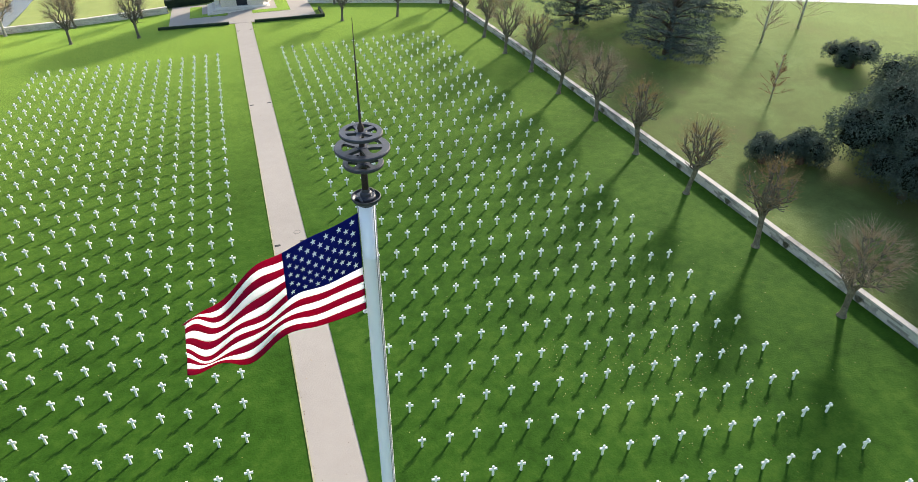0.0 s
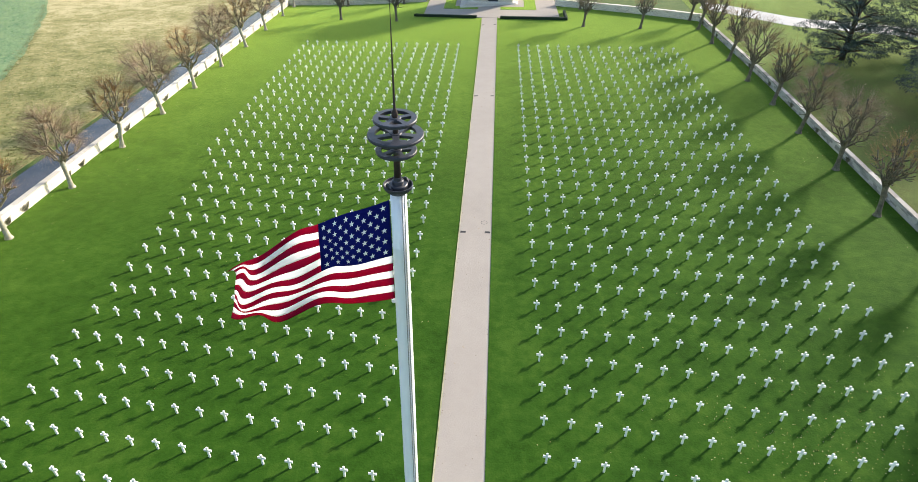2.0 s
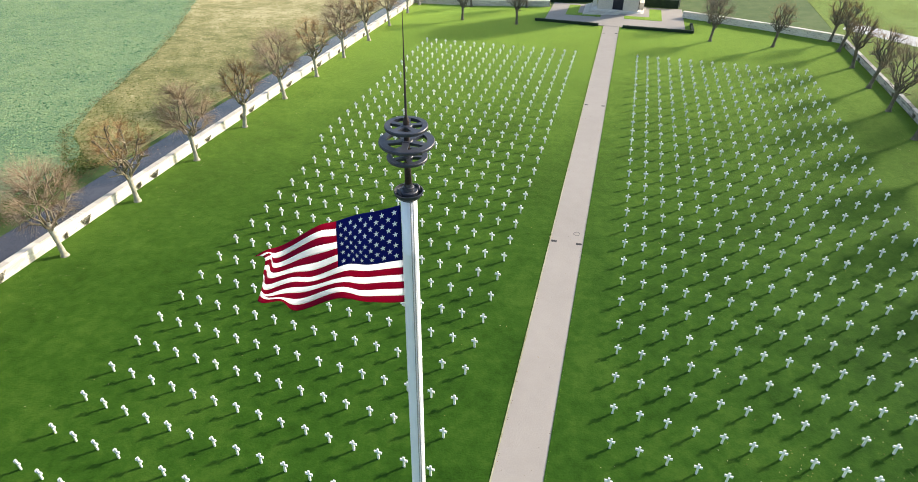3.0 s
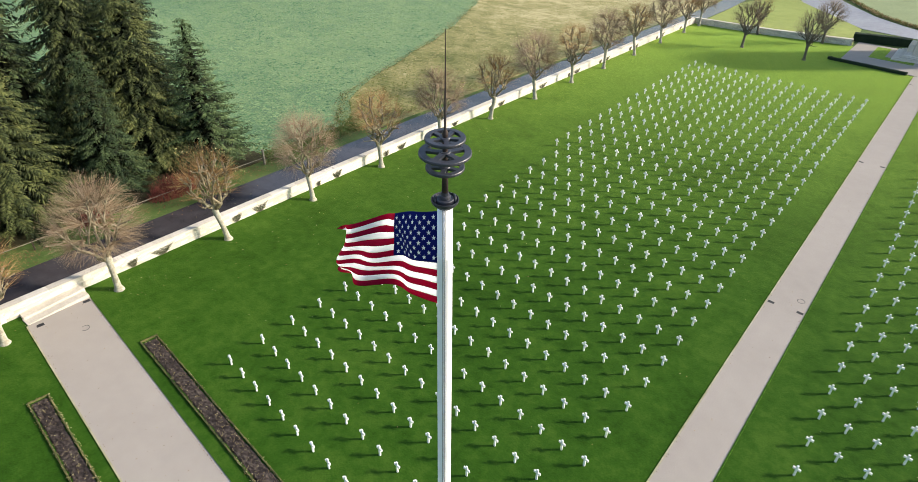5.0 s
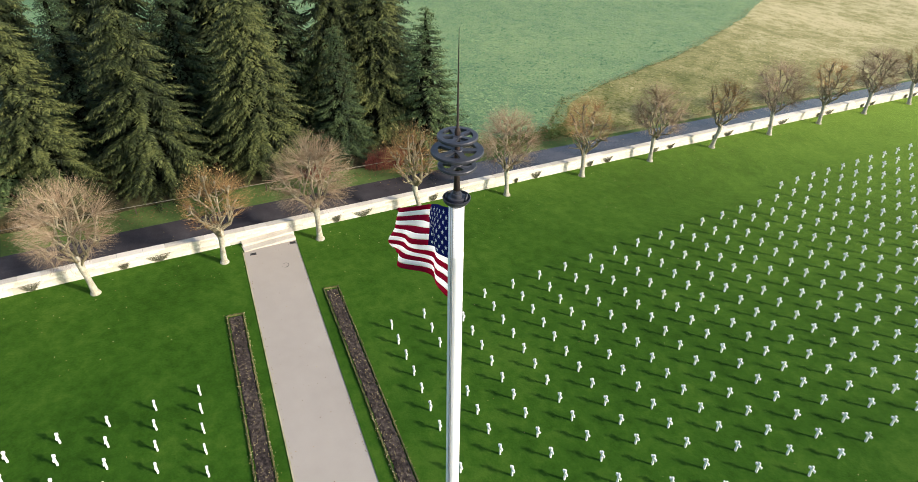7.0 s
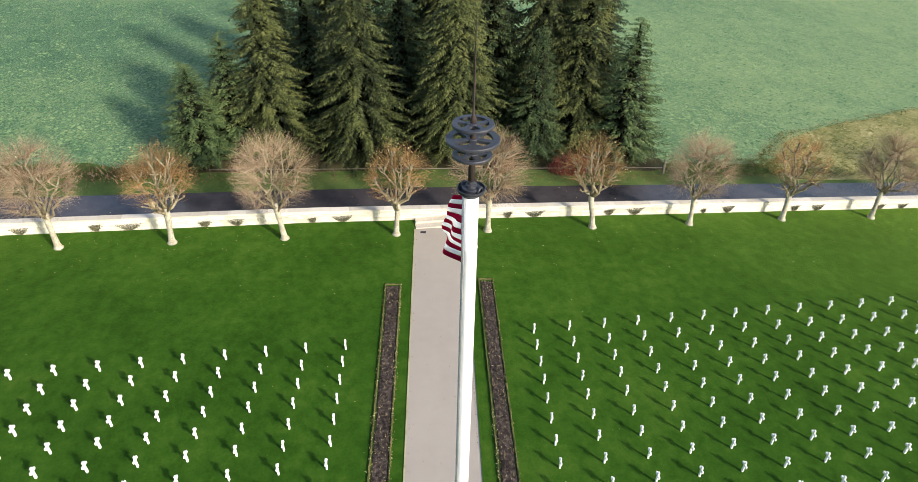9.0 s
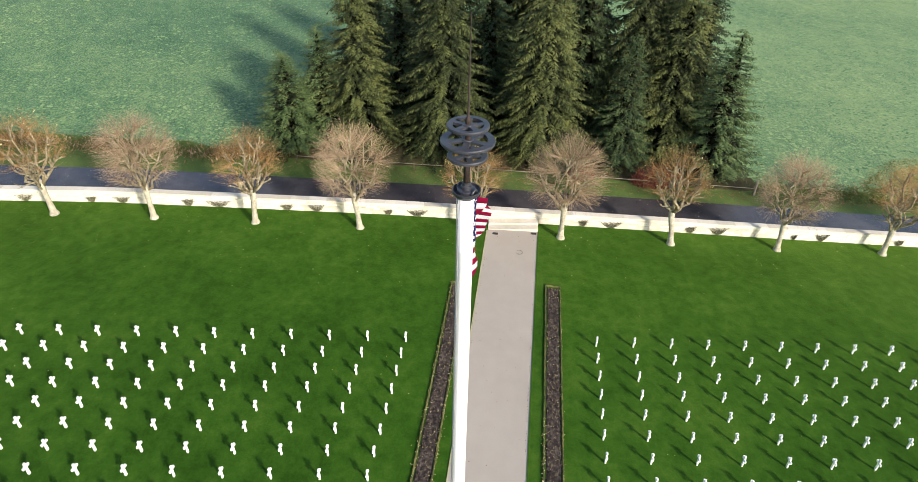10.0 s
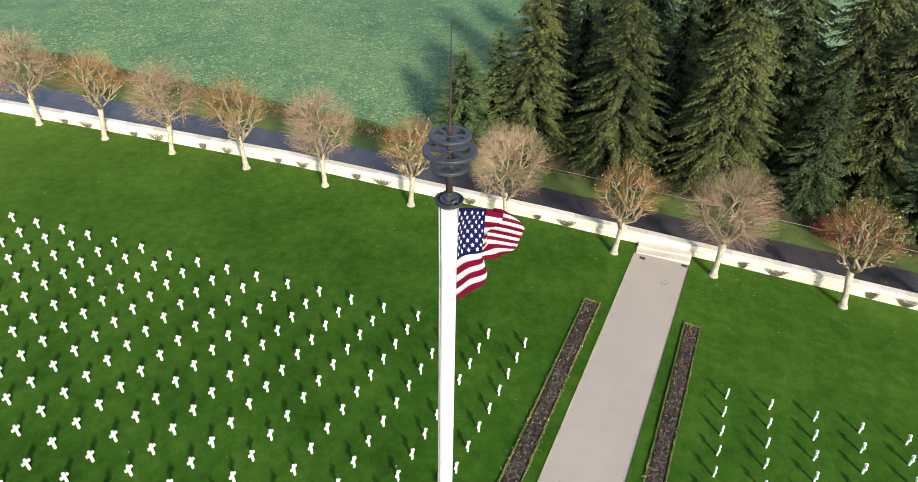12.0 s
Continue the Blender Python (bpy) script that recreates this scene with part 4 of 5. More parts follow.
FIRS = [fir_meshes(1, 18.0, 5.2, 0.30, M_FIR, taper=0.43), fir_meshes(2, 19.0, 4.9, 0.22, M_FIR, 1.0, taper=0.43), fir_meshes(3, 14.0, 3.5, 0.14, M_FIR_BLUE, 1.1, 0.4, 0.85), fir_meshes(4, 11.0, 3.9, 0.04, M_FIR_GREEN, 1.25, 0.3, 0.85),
        fir_meshes(5, 18.0, 4.4, 0.26, M_FIR, 0.75, 0.5, 1.6)]


def conifer(name, meshes, base, x, y, height, wide, label, group):
    ob = tagged(new(name), label, "tree", group)
    for nm, me in zip(("trunk", "crown", "old_wood"), meshes):
        if me is not None:
            tagged(part(nm, me, ob), kind="stuff" if nm == "old_wood" else "")
    k = height / base
    ob.matrix_basis = pose(x, y, gz(x, y), 0, 0, (x * 37 + y * 91) % 360) @ Matrix.Diagonal((k * wide, k * wide, k, 1))
    return ob


OLIVE, BLUEISH, BACK_FIR = "tall olive-green fir with drooping branches", "bluish-green spruce with layered branches", "tall green fir deep in the shaded grove"
# back firs of kind 2 wear darker spruce needles, which paints in the grove's shade
for kind, x, y, h, wide, label in (
        (3, -54.6, -17.2, 9.9, 1.22, "short bushy spruce at the edge of the grove"), (3, -56.5, -14.0, 12.0, 0.92, BLUEISH), (1, -56.0, -10.2, 16.6, 1.08, OLIVE), (0, -56.0, -1.6, 16.8, 1.16, OLIVE),
        (0, -56.2, 8.6, 17.6, 1.14, OLIVE), (2, -55.6, 17.0, 14.2, 1.02, BLUEISH), (1, -58.4, 22.6, 19.0, 1.05, OLIVE), (3, -55.0, 26.8, 15.4, 0.86, "green spruce with layered branches at the grove's end"),
        (2, -61.5, -6.4, 17.6, 0.95, BACK_FIR), (2, -63.5, 3.2, 20.0, 0.95, BACK_FIR), (2, -62.5, 13.4, 21.0, 0.9, BACK_FIR), (0, -61.5, 18.8, 22.0, 0.9, BACK_FIR), (2, -63.0, 26.5, 19.5, 0.95, BACK_FIR),
        (4, -66.0, -10.0, 18.0, 1.0, BACK_FIR), (4, -68.0, -1.0, 21.5, 1.0, BACK_FIR), (4, -68.0, 8.5, 22.5, 1.0, BACK_FIR), (4, -68.0, 22.5, 22.5, 1.0, BACK_FIR),
        (4, -71.0, -4.5, 20.0, 1.1, BACK_FIR), (4, -72.0, 5.5, 22.5, 1.05, BACK_FIR), (4, -73.0, 15.0, 23.0, 1.05, BACK_FIR)):
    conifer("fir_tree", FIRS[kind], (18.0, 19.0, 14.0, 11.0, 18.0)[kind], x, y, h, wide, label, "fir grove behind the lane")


# dark evergreens in the park behind the east wall
def lobed_meshes(seed, lobes, size, per_m2, trunk_h, mat, heart=0.74, outward=1.0):
    """An evergreen whose crown is a heap of uneven foliage masses, each (x, y, z, rx, rz), clad in drooping sprays over
    an added dark core whose colour carries the inner shade.
    """
    rnd = random.Random(seed)
    trunk, crown, core = Build(), Build(), Build()
    trunk.tube([(0, 0, -0.3), (0.05, 0, trunk_h * 0.4), (0, 0.05, trunk_h)], [0.45, 0.34, 0.12], 9)
    for lx, ly, lz, rx, rz in lobes:
        c = Vector((lx, ly, lz))
        if math.hypot(lx, ly) > 0.8:
            trunk.tube([(0, 0, max(0.6, lz * 0.75)), (lx * 0.5, ly * 0.5, lz * 0.92), (lx, ly, lz)], [0.16, 0.11, 0.05], 5)
        # near-black heart of each mass, painting the shade behind its leaves
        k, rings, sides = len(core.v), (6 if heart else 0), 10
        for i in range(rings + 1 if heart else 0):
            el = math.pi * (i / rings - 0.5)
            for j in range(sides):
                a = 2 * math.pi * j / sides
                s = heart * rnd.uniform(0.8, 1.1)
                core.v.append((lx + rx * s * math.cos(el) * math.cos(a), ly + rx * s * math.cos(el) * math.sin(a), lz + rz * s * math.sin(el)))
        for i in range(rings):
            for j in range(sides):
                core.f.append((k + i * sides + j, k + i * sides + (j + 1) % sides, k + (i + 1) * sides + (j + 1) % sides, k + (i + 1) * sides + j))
        for _ in range(int(per_m2 * 4 * rx * (rx + 2 * rz))):
            sz, a = rnd.uniform(-0.75, 1.0), rnd.uniform(0, 6.283)
            sr = math.sqrt(1 - sz * sz)
            n = Vector((sr * math.cos(a), sr * math.sin(a), sz))
            lump = 0.95 + 0.42 * noise.noise(Vector((n.x * 2.1 + lx, n.y * 2.1 + ly, n.z * 2.1 + lz + seed)))
            p = c + Vector((n.x * rx, n.y * rx, n.z * rz)) * lump * rnd.uniform(0.78, 1.0)
            bl = size * rnd.uniform(0.6, 1.35)
            d = (n * outward + Vector((rnd.uniform(-0.7, 0.7), rnd.uniform(-0.7, 0.7), rnd.uniform(-0.5, 0.35)))).normalized()
            w = d.cross(Vector((rnd.uniform(-0.4, 0.4), rnd.uniform(-0.4, 0.4), 1)) if outward == 1.0 else n).normalized() * bl * rnd.uniform(0.12, 0.22)
            sag = Vector((0, 0, -bl * 0.22))
            crown.add([tuple(p), tuple(p + d * bl * 0.55 + w), tuple(p + d * bl + sag), tuple(p + d * bl * 0.5 - w)], [(0, 1, 2), (0, 2, 3)])
    core.m = [0] * len(core.f)
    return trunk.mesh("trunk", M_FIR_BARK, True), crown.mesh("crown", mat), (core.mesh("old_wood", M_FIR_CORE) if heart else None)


def cedar_lobes(seed, height, radius):
    rnd = random.Random(seed)
    out = []
    for tier in range(7):
        z = height * (0.13 + 0.135 * tier)
        r = radius * (0.95, 1.0, 0.92, 0.8, 0.64, 0.46, 0.25)[tier]
        n = 6 if tier < 4 else 4 if tier < 6 else 1
        a0 = rnd.uniform(0, 6.28)
        for i in range(n):
            a = a0 + 6.283 * i / n + rnd.uniform(-0.4, 0.4)
            k = r * rnd.uniform(0.5, 0.72) if n > 1 else 0.0
            out.append((k * math.cos(a), k * math.sin(a), z + rnd.uniform(-0.06, 0.06) * height, r * rnd.uniform(0.36, 0.5), height * rnd.uniform(0.035, 0.055)))
    return out


CEDAR = lobed_meshes(9, cedar_lobes(9, 12.0, 6.6), 0.28, 19, 11.0, M_CEDAR, 0.0)
CEDAR_B = lobed_meshes(10, cedar_lobes(21, 12.0, 6.6), 0.28, 19, 11.0, M_CEDAR, 0.0)
HOLM_LOBES = [(0, 0, 3.0, 3.2, 2.6), (2.2, 0.6, 2.3, 2.2, 1.9), (-2.0, 0.9, 2.2, 2.3, 1.8), (0.5, -2.2, 2.4, 2.2, 2.0), (-0.8, 1.9, 2.6, 2.0, 2.0), (0.6, 0.4, 4.8, 1.9, 1.5), (-1.4, -1.6, 3.9, 1.6, 1.3)]
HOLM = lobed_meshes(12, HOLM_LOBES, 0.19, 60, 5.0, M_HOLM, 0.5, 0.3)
# coarser crown for the oaks that stand out of view
HOLM_UNSEEN = lobed_meshes(14, HOLM_LOBES, 0.30, 22, 5.0, M_HOLM)
for i, (x, y, h, w) in enumerate(((57.5, 71.5, 12.5, 1.12), (52.5, 90.0, 14.0, 0.85), (63.5, 90.0, 15.0, 0.85), (74.0, 86.0, 15.0, 0.85))):
    conifer("cedar_tree", (CEDAR, CEDAR_B)[i % 2], 12.0, x, y, h, w, "broad dark cedar with layered boughs in the park", "evergreens in the park")
# oaks 2, 5 and 6 are unseen, set tall there to shade the lawn
for i, (x, y, h, w) in enumerate(((58.6, 35.6, 9.4, 0.92), (66.5, 33.5, 13.0, 0.85), (63.0, 26.0, 16.0, 0.8), (56.0, 29.8, 7.0, 0.9), (69.0, 42.0, 9.0, 0.9), (60.5, 16.0, 17.0, 0.75), (57.5, 5.0, 16.0, 0.75))):
    conifer("holm_oak", HOLM if i in (0, 1, 3, 4) else HOLM_UNSEEN, 6.3, x, y, h, w, "dense dark evergreen oak with a rounded heavy crown", "evergreens in the park")
rnd_l = random.Random(44)
LAUREL = lobed_meshes(13, [(rnd_l.gauss(0, 1.5), rnd_l.gauss(0, 1.5), rnd_l.uniform(0.9, 2.6), rnd_l.uniform(0.9, 1.5), rnd_l.uniform(0.9, 1.5)) for _ in range(9)], 0.22, 75, 2.0, M_HOLM, 0.5, 0.3)
for x, y, h, w in ((48.6, 40.2, 3.8, 1.05), (52.0, 38.6, 4.4, 1.0), (76.8, 57.0, 4.4, 1.2)):
    conifer("laurel_bush", LAUREL, 4.2, x, y, h, w, "rounded dark green laurel bush on the park grass", "evergreens in the park")


def bare_tree(x, y, height, mat, label, seed, spread=0.35):
    rnd = random.Random(seed)
    ob = tagged(new("bare_tree"), label, "tree")
    t, s = Build(), Build()
    t.tube([(0, 0, -0.2), (0.05, 0, height * 0.4), (0, 0.08, height * 0.75), (0, 0, height)], [height * 0.018, height * 0.013, height * 0.007, 0.01], 8)
    for i in range(46):
        z = height * rnd.uniform(0.12, 0.93)
        az = rnd.uniform(0, 6.28)
        ln = height * spread * (1.1 - z / height) * rnd.uniform(0.6, 1.1)
        d = rand_dir(rnd, 15, 50, az)
        a, m, e = Vector((0, 0.05, z)), Vector((0, 0.05, z)) + d * ln * 0.5, Vector((0, 0.05, z)) + d * ln + Vector((0, 0, 0.1 * ln))
        s.tube([a, m, e], [0.03, 0.02, 0.008], 4, cap=False)
        for _ in range(9):
            p = a.lerp(e, rnd.uniform(0.3, 1.0))
            q = p + (d + rand_dir(rnd, -20, 60, rnd.uniform(0, 6.28))).normalized() * ln * rnd.uniform(0.15, 0.4)
            s.tube([p, (p + q) / 2, q], [0.014, 0.010, 0.005], 3, cap=False)
    part("trunk", t.mesh("trunk", M_BARK, True), ob)
    part("branches", s.mesh("branches", mat), ob)
    ob.matrix_basis = pose(x, y, gz(x, y), 0, 0, seed * 40)


bare_tree(59.8, 52.3, 6.4, M_REDBUSH, "slender young tree with reddish bare twigs on park grass", 3, 0.34)
bare_tree(72.5, 69.5, 10.0, M_SHOOT, "tall bare tree on the park grass", 5)
bare_tree(82.2, 72.8, 11.0, M_SHOOT, "tall bare tree on the park grass", 6, 0.45)


def scrub(name, x, y, rx, ry, h, mat, label, seed, n=420, category="bush", leafy=0.3):
    """A low bush of thin arching stems and small leaves."""
    rnd = random.Random(seed)
    b = Build()
    for _ in range(n):
        a, r = rnd.uniform(0, 6.28), math.sqrt(rnd.random())
        px, py = r * rx * math.cos(a), r * ry * math.sin(a)
        hh = h * (1 - 0.55 * r * r) * rnd.uniform(0.55, 1.1)
        d = Vector((rnd.uniform(-0.6, 0.6), rnd.uniform(-0.6, 0.6), 1)).normalized()
        p = Vector((px * 0.8, py * 0.8, 0))
        e = p + d * hh
        b.tube([p, (p + e) / 2 + Vector((0, 0, 0.08)), e], [0.016, 0.012, 0.005], 3, cap=False)
        if rnd.random() < leafy:
            s = rnd.uniform(0.06, 0.13)
            u, v = rand_dir(rnd, -50, 50, rnd.uniform(0, 6.28)), rand_dir(rnd, -50, 50, rnd.uniform(0, 6.28))
            q = p.lerp(e, rnd.uniform(0.4, 1.0))
            b.add([tuple(q), tuple(q + u * s + v * s * 0.5), tuple(q + u * 2 * s), tuple(q + u * s - v * s * 0.5)], [(0, 1, 2), (0, 2, 3)])
    return thing(name, b.mesh(name, mat), label, category, m=pose(x, y, gz(x, y)))


scrub("red_bush", -51.6, 20.3, 1.3, 3.2, 2.2, M_REDBUSH, "low bush of bright red bare stems under the firs", 1, 1100)
scrub("red_bush", -51.8, 12.6, 1.0, 1.8, 1.7, M_REDBUSH, "low bush of dull red bare stems under the firs", 2, 300)
for i, (x, y, rx, ry, h) in enumerate(((-51.4, -22.5, 1.3, 3.6, 1.8), (-51.2, -33, 1.2, 4.5, 1.5), (-51.0, -45, 1.2, 6.0, 1.6), (-50.8, -58, 1.2, 6.0, 1.6), (-52.2, -13.0, 0.8, 3.0, 0.9), (-52.2, 3.0, 0.8, 3.5, 0.7))):
    scrub("bramble", x, y, rx, ry, h, M_BROWNBUSH, "patch of brown brambles and dead weeds by the field edge", 20 + i, 340)


def fence():
    f = tagged(new("rail_fence"), "low wooden fence with one pale rail before the firs", "fence", kind="")
    pts = [(-50.9, -16.0 + 5.8 * i) for i in range(9)]
    for i, (x, y) in enumerate(pts):
        last = i == len(pts) - 1
        b = Build()
        b.box(x, y, gz(x, y) - 0.2, 0.20 if last else 0.10, 0.20 if last else 0.10, 2.0 if last else 1.15, 0.012)
        part("post", b.mesh("post", M_WOOD if last else M_FIR_BARK), f)
    for (x0, y0), (x1, y1) in zip(pts, pts[1:]):
        b = Build()
        b.tube([(x0 + 0.05, y0, gz(x0, y0) + 0.85), (x1 + 0.05, y1, gz(x1, y1) + 0.85)], [0.026, 0.026], 6)
        part("rail", b.mesh("rail", M_WOOD), f)


fence()


# ---- rose beds ----
def rose_bed(x0, y0, x1, y1, width, seed):
    """A long soil bed edged with a tiny clipped hedge and planted with pruned roses, from its west to its east end."""
    rnd = random.Random(seed)
    bed = tagged(new("rose_bed"), "long dark soil bed with pruned roses inside a tiny clipped hedge", "flower bed", "rose beds")
    d = Vector((x1 - x0, y1 - y0))
    length = d.length
    d.normalize()
    n = Vector((-d.y, d.x))
    at = lambda s, o: (x0 + d.x * s + n.x * o, y0 + d.y * s + n.y * o)
    soil = Build()
    nu, nv = int(length / 0.3), 6
    for i in range(nu + 1):
        for j in range(nv + 1):
            x, y = at(length * i / nu, width * (j / nv - 0.5))
            edge = j in (0, nv) or i in (0, nu)
            soil.v.append((x, y, gz(x, y) + (-0.02 if edge else 0.07 + rnd.uniform(-0.025, 0.035))))
    w = nv + 1
    for i in range(nu):
        for j in range(nv):
            soil.f.append((i * w + j, (i + 1) * w + j, (i + 1) * w + j + 1, i * w + j + 1))
    soil.m = [0] * len(soil.f)
    part("soil", soil.mesh("soil", M_SOIL), bed, "dark turned soil")
    sides = [(0, -width / 2, length, -width / 2), (0, width / 2, length, width / 2), (0, -width / 2, 0, width / 2), (length, -width / 2, length, width / 2)]
    for sa, oa, sb, ob_ in sides:
        h = Build()
        ln = math.hypot(sb - sa, ob_ - oa)
        m = max(3, int(ln / 0.16))
        ring = len(h.v)
        for k in range(m + 1):
            for o, up in ((-0.05, 0.0), (-0.04, 0.13), (0.035, 0.14), (0.05, 0.0)):
                px, py = at(sa + (sb - sa) * k / m, oa + (ob_ - oa) * k / m)
                ex, ey = (n.x, n.y) if sa != sb else (d.x, d.y)
                j = o + rnd.uniform(-0.018, 0.018)
                h.v.append((px + ex * j, py + ey * j, gz(px, py) + up + (rnd.uniform(-0.02, 0.03) if up else 0.0)))
        for k in range(m):
            for c in range(3):
                a = ring + k * 4 + c
                h.f.append((a, a + 4, a + 5, a + 1))
                h.m.append(0)
        for k in range(int(ln / 0.06)):
            t = rnd.random()
            x, y = at(sa + (sb - sa) * t + rnd.uniform(-0.035, 0.035), oa + (ob_ - oa) * t + rnd.uniform(-0.035, 0.035))
            z = gz(x, y) + rnd.uniform(0.08, 0.22)
            s = rnd.uniform(0.03, 0.05)
            for _ in range(2):
                a, c = rand_dir(rnd, -40, 70, rnd.uniform(0, 6.28)), rand_dir(rnd, -40, 40, rnd.uniform(0, 6.28))
                h.add([(x, y, z), (x + (a.x + c.x * 0.5) * s, y + (a.y + c.y * 0.5) * s, z + (a.z + c.z * 0.5) * s), (x + a.x * 2 * s, y + a.y * 2 * s, z + a.z * 2 * s),
                       (x + (a.x - c.x * 0.5) * s, y + (a.y - c.y * 0.5) * s, z + (a.z - c.z * 0.5) * s)], [(0, 1, 2), (0, 2, 3)])
        part("edge_hedge", h.mesh("edge_hedge", M_BOX), bed, "tiny yellow-green clipped edging hedge")
    rose = Build()
    for s in np.arange(0.35, length - 0.2, 0.42):
        for o in (-0.32, 0.0, 0.32):
            x, y = at(s + rnd.uniform(-0.2, 0.2), o + rnd.uniform(-0.14, 0.14))
            z = gz(x, y) + 0.05
            for _ in range(rnd.randint(1, 4)):
                dd = rand_dir(rnd, 25, 80, rnd.uniform(0, 6.28)) * rnd.uniform(0.15, 0.34)
                rose.tube([(x, y, z), (x + dd.x, y + dd.y, z + dd.z)], [0.012, 0.006], 3, cap=False)
            if rnd.random() < 0.5:
                a = rand_dir(rnd, 10, 50, rnd.uniform(0, 6.28)) * 0.07
                rose.add([(x, y, z + 0.1), (x + a.x, y + a.y, z + 0.12), (x + a.x - a.y, y + a.y + a.x, z + 0.13), (x - a.y, y + a.x, z + 0.1)], [(0, 1, 2, 3)])
    tagged(part("planting", rose.mesh("planting", M_ROSE), bed, "short pruned rose stems"), kind="stuff")
    return bed


rose_bed(-34.1, 7.75, -7.0, 4.75, 1.15, 4)
rose_bed(-33.9, 0.25, -7.0, -2.85, 1.15, 5)


# ---- trained shrubs on the west wall ----
def espalier_mesh(width, top, foot, seed):
    """A shrub trained as a flat fan: stems rising from the foot to a level top, with small leaves. It leans on a wall in the x-z plane."""
    rnd = random.Random(seed)
    b = Build()
    for i in range(24):
        e = Vector((width / 2 * (i / 11.5 - 1) + rnd.uniform(-0.04, 0.04), rnd.uniform(-0.12, -0.03), top * rnd.uniform(0.9, 1.0)))
        s = Vector((e.x * foot, -0.05, 0.0))
        b.tube([s, (s + e) / 2 + Vector((e.x * 0.12, 0, 0)), e], [0.014, 0.010, 0.006], 4, cap=False)
        for _ in range(20):
            t = rnd.uniform(0.2, 1.0)
            p = s.lerp(e, t) + Vector((rnd.uniform(-0.1, 0.1), rnd.uniform(-0.08, 0.03), rnd.uniform(-0.08, 0.06)))
            a, c = rand_dir(rnd, -60, 60, rnd.uniform(0, 6.28)) * rnd.uniform(0.035, 0.06), rand_dir(rnd, -60, 60, rnd.uniform(0, 6.28)) * 0.025
            b.add([tuple(p), tuple(p + a + c), tuple(p + a * 2), tuple(p + a - c)], [(0, 1, 2), (0, 2, 3)])
    return b.mesh("trained_shrub", M_ESPAL)


ESPALIERS = [espalier_mesh(1.75, 0.70, 0.14, 1), espalier_mesh(0.72, 0.62, 0.25, 2)]
rnd_s = random.Random(15)


def wall_spot(y, line):
    for (x0, y0), (x1, y1) in zip(line, line[1:]):
        if min(y0, y1) <= y <= max(y0, y1):
            k = (y - y0) / (y1 - y0)
            return x0 + (x1 - x0) * k, math.atan2(y1 - y0, x1 - x0)
    return line[-1][0], math.pi / 2


for tx, ty in W_TREES:
    for off, kind in ((2.3, 1), (4.9, 0)):
        y = ty + off
        if 2.0 < y < 8.0 or y > 134:
            continue
        x, a = wall_spot(y, W_WALL)
        thing("trained_shrub", ESPALIERS[kind], "low fan-shaped shrub trained flat against the pale wall", "shrub", "shrubs trained on the wall",
              pose(x + 0.01, y, gz(x, y) + 0.03, 0, 0, math.degrees(a)) @ Matrix.Diagonal((rnd_s.uniform(0.7, 1.35), -1, rnd_s.uniform(0.85, 1.15), 1)) @ pose(0, 0, 0, 0, 0, 180))
for i in range(14):
    y = 12 + 7.6 * i
    x, a = wall_spot(y, E_WALL)
    thing("trained_shrub", ESPALIERS[1], "low fan-shaped shrub trained flat against the shaded wall", "shrub", "shrubs trained on the wall",
          pose(x - 0.01, y, gz(x, y) + 0.03, 0, 0, math.degrees(a) + 180) @ Matrix.Diagonal((1, -1, 1, 1)) @ pose(0, 0, 0, 0, 0, 180))


# ---- terrace and chapel ----
TURN = radians(-13.5)
TO = Vector((-0.1, 131.0))
EX, EY = Vector((math.cos(TURN), math.sin(TURN))), Vector((0.0, 1.0))


def tp(u, v):
    p = TO + EX * u + EY * v
    return p.x, p.y


def tz(u, v):
    return gz(*tp(u, v))


def terrace():
    drape("terrace", lambda t: tp(-13.6 + 27.6 * t, -9.0), lambda t: tp(-13.6 + 27.6 * t, 9.0), 30, 18, 0.10, M_PATH, "pale paved terrace before the chapel", "terrace", skirt=0.3)
    for s in (-1, 1):
        drape("grass_panel", lambda t, s=s: tp(s * 2.4 + s * 7.4 * t, -2.2), lambda t, s=s: tp(s * 2.4 + s * 7.4 * t, 0.3), 8, 4, 0.13, M_LAWN, "small square of lawn in the terrace paving", "lawn", skirt=0.05)
        drape("grass_panel", lambda t, s=s: tp(s * 7.4 + s * 2.4 * t, 0.3), lambda t, s=s: tp(s * 7.4 + s * 2.4 * t, 7.5), 4, 8, 0.13, M_LAWN, "small square of lawn in the terrace paving", "lawn", skirt=0.05)


terrace()


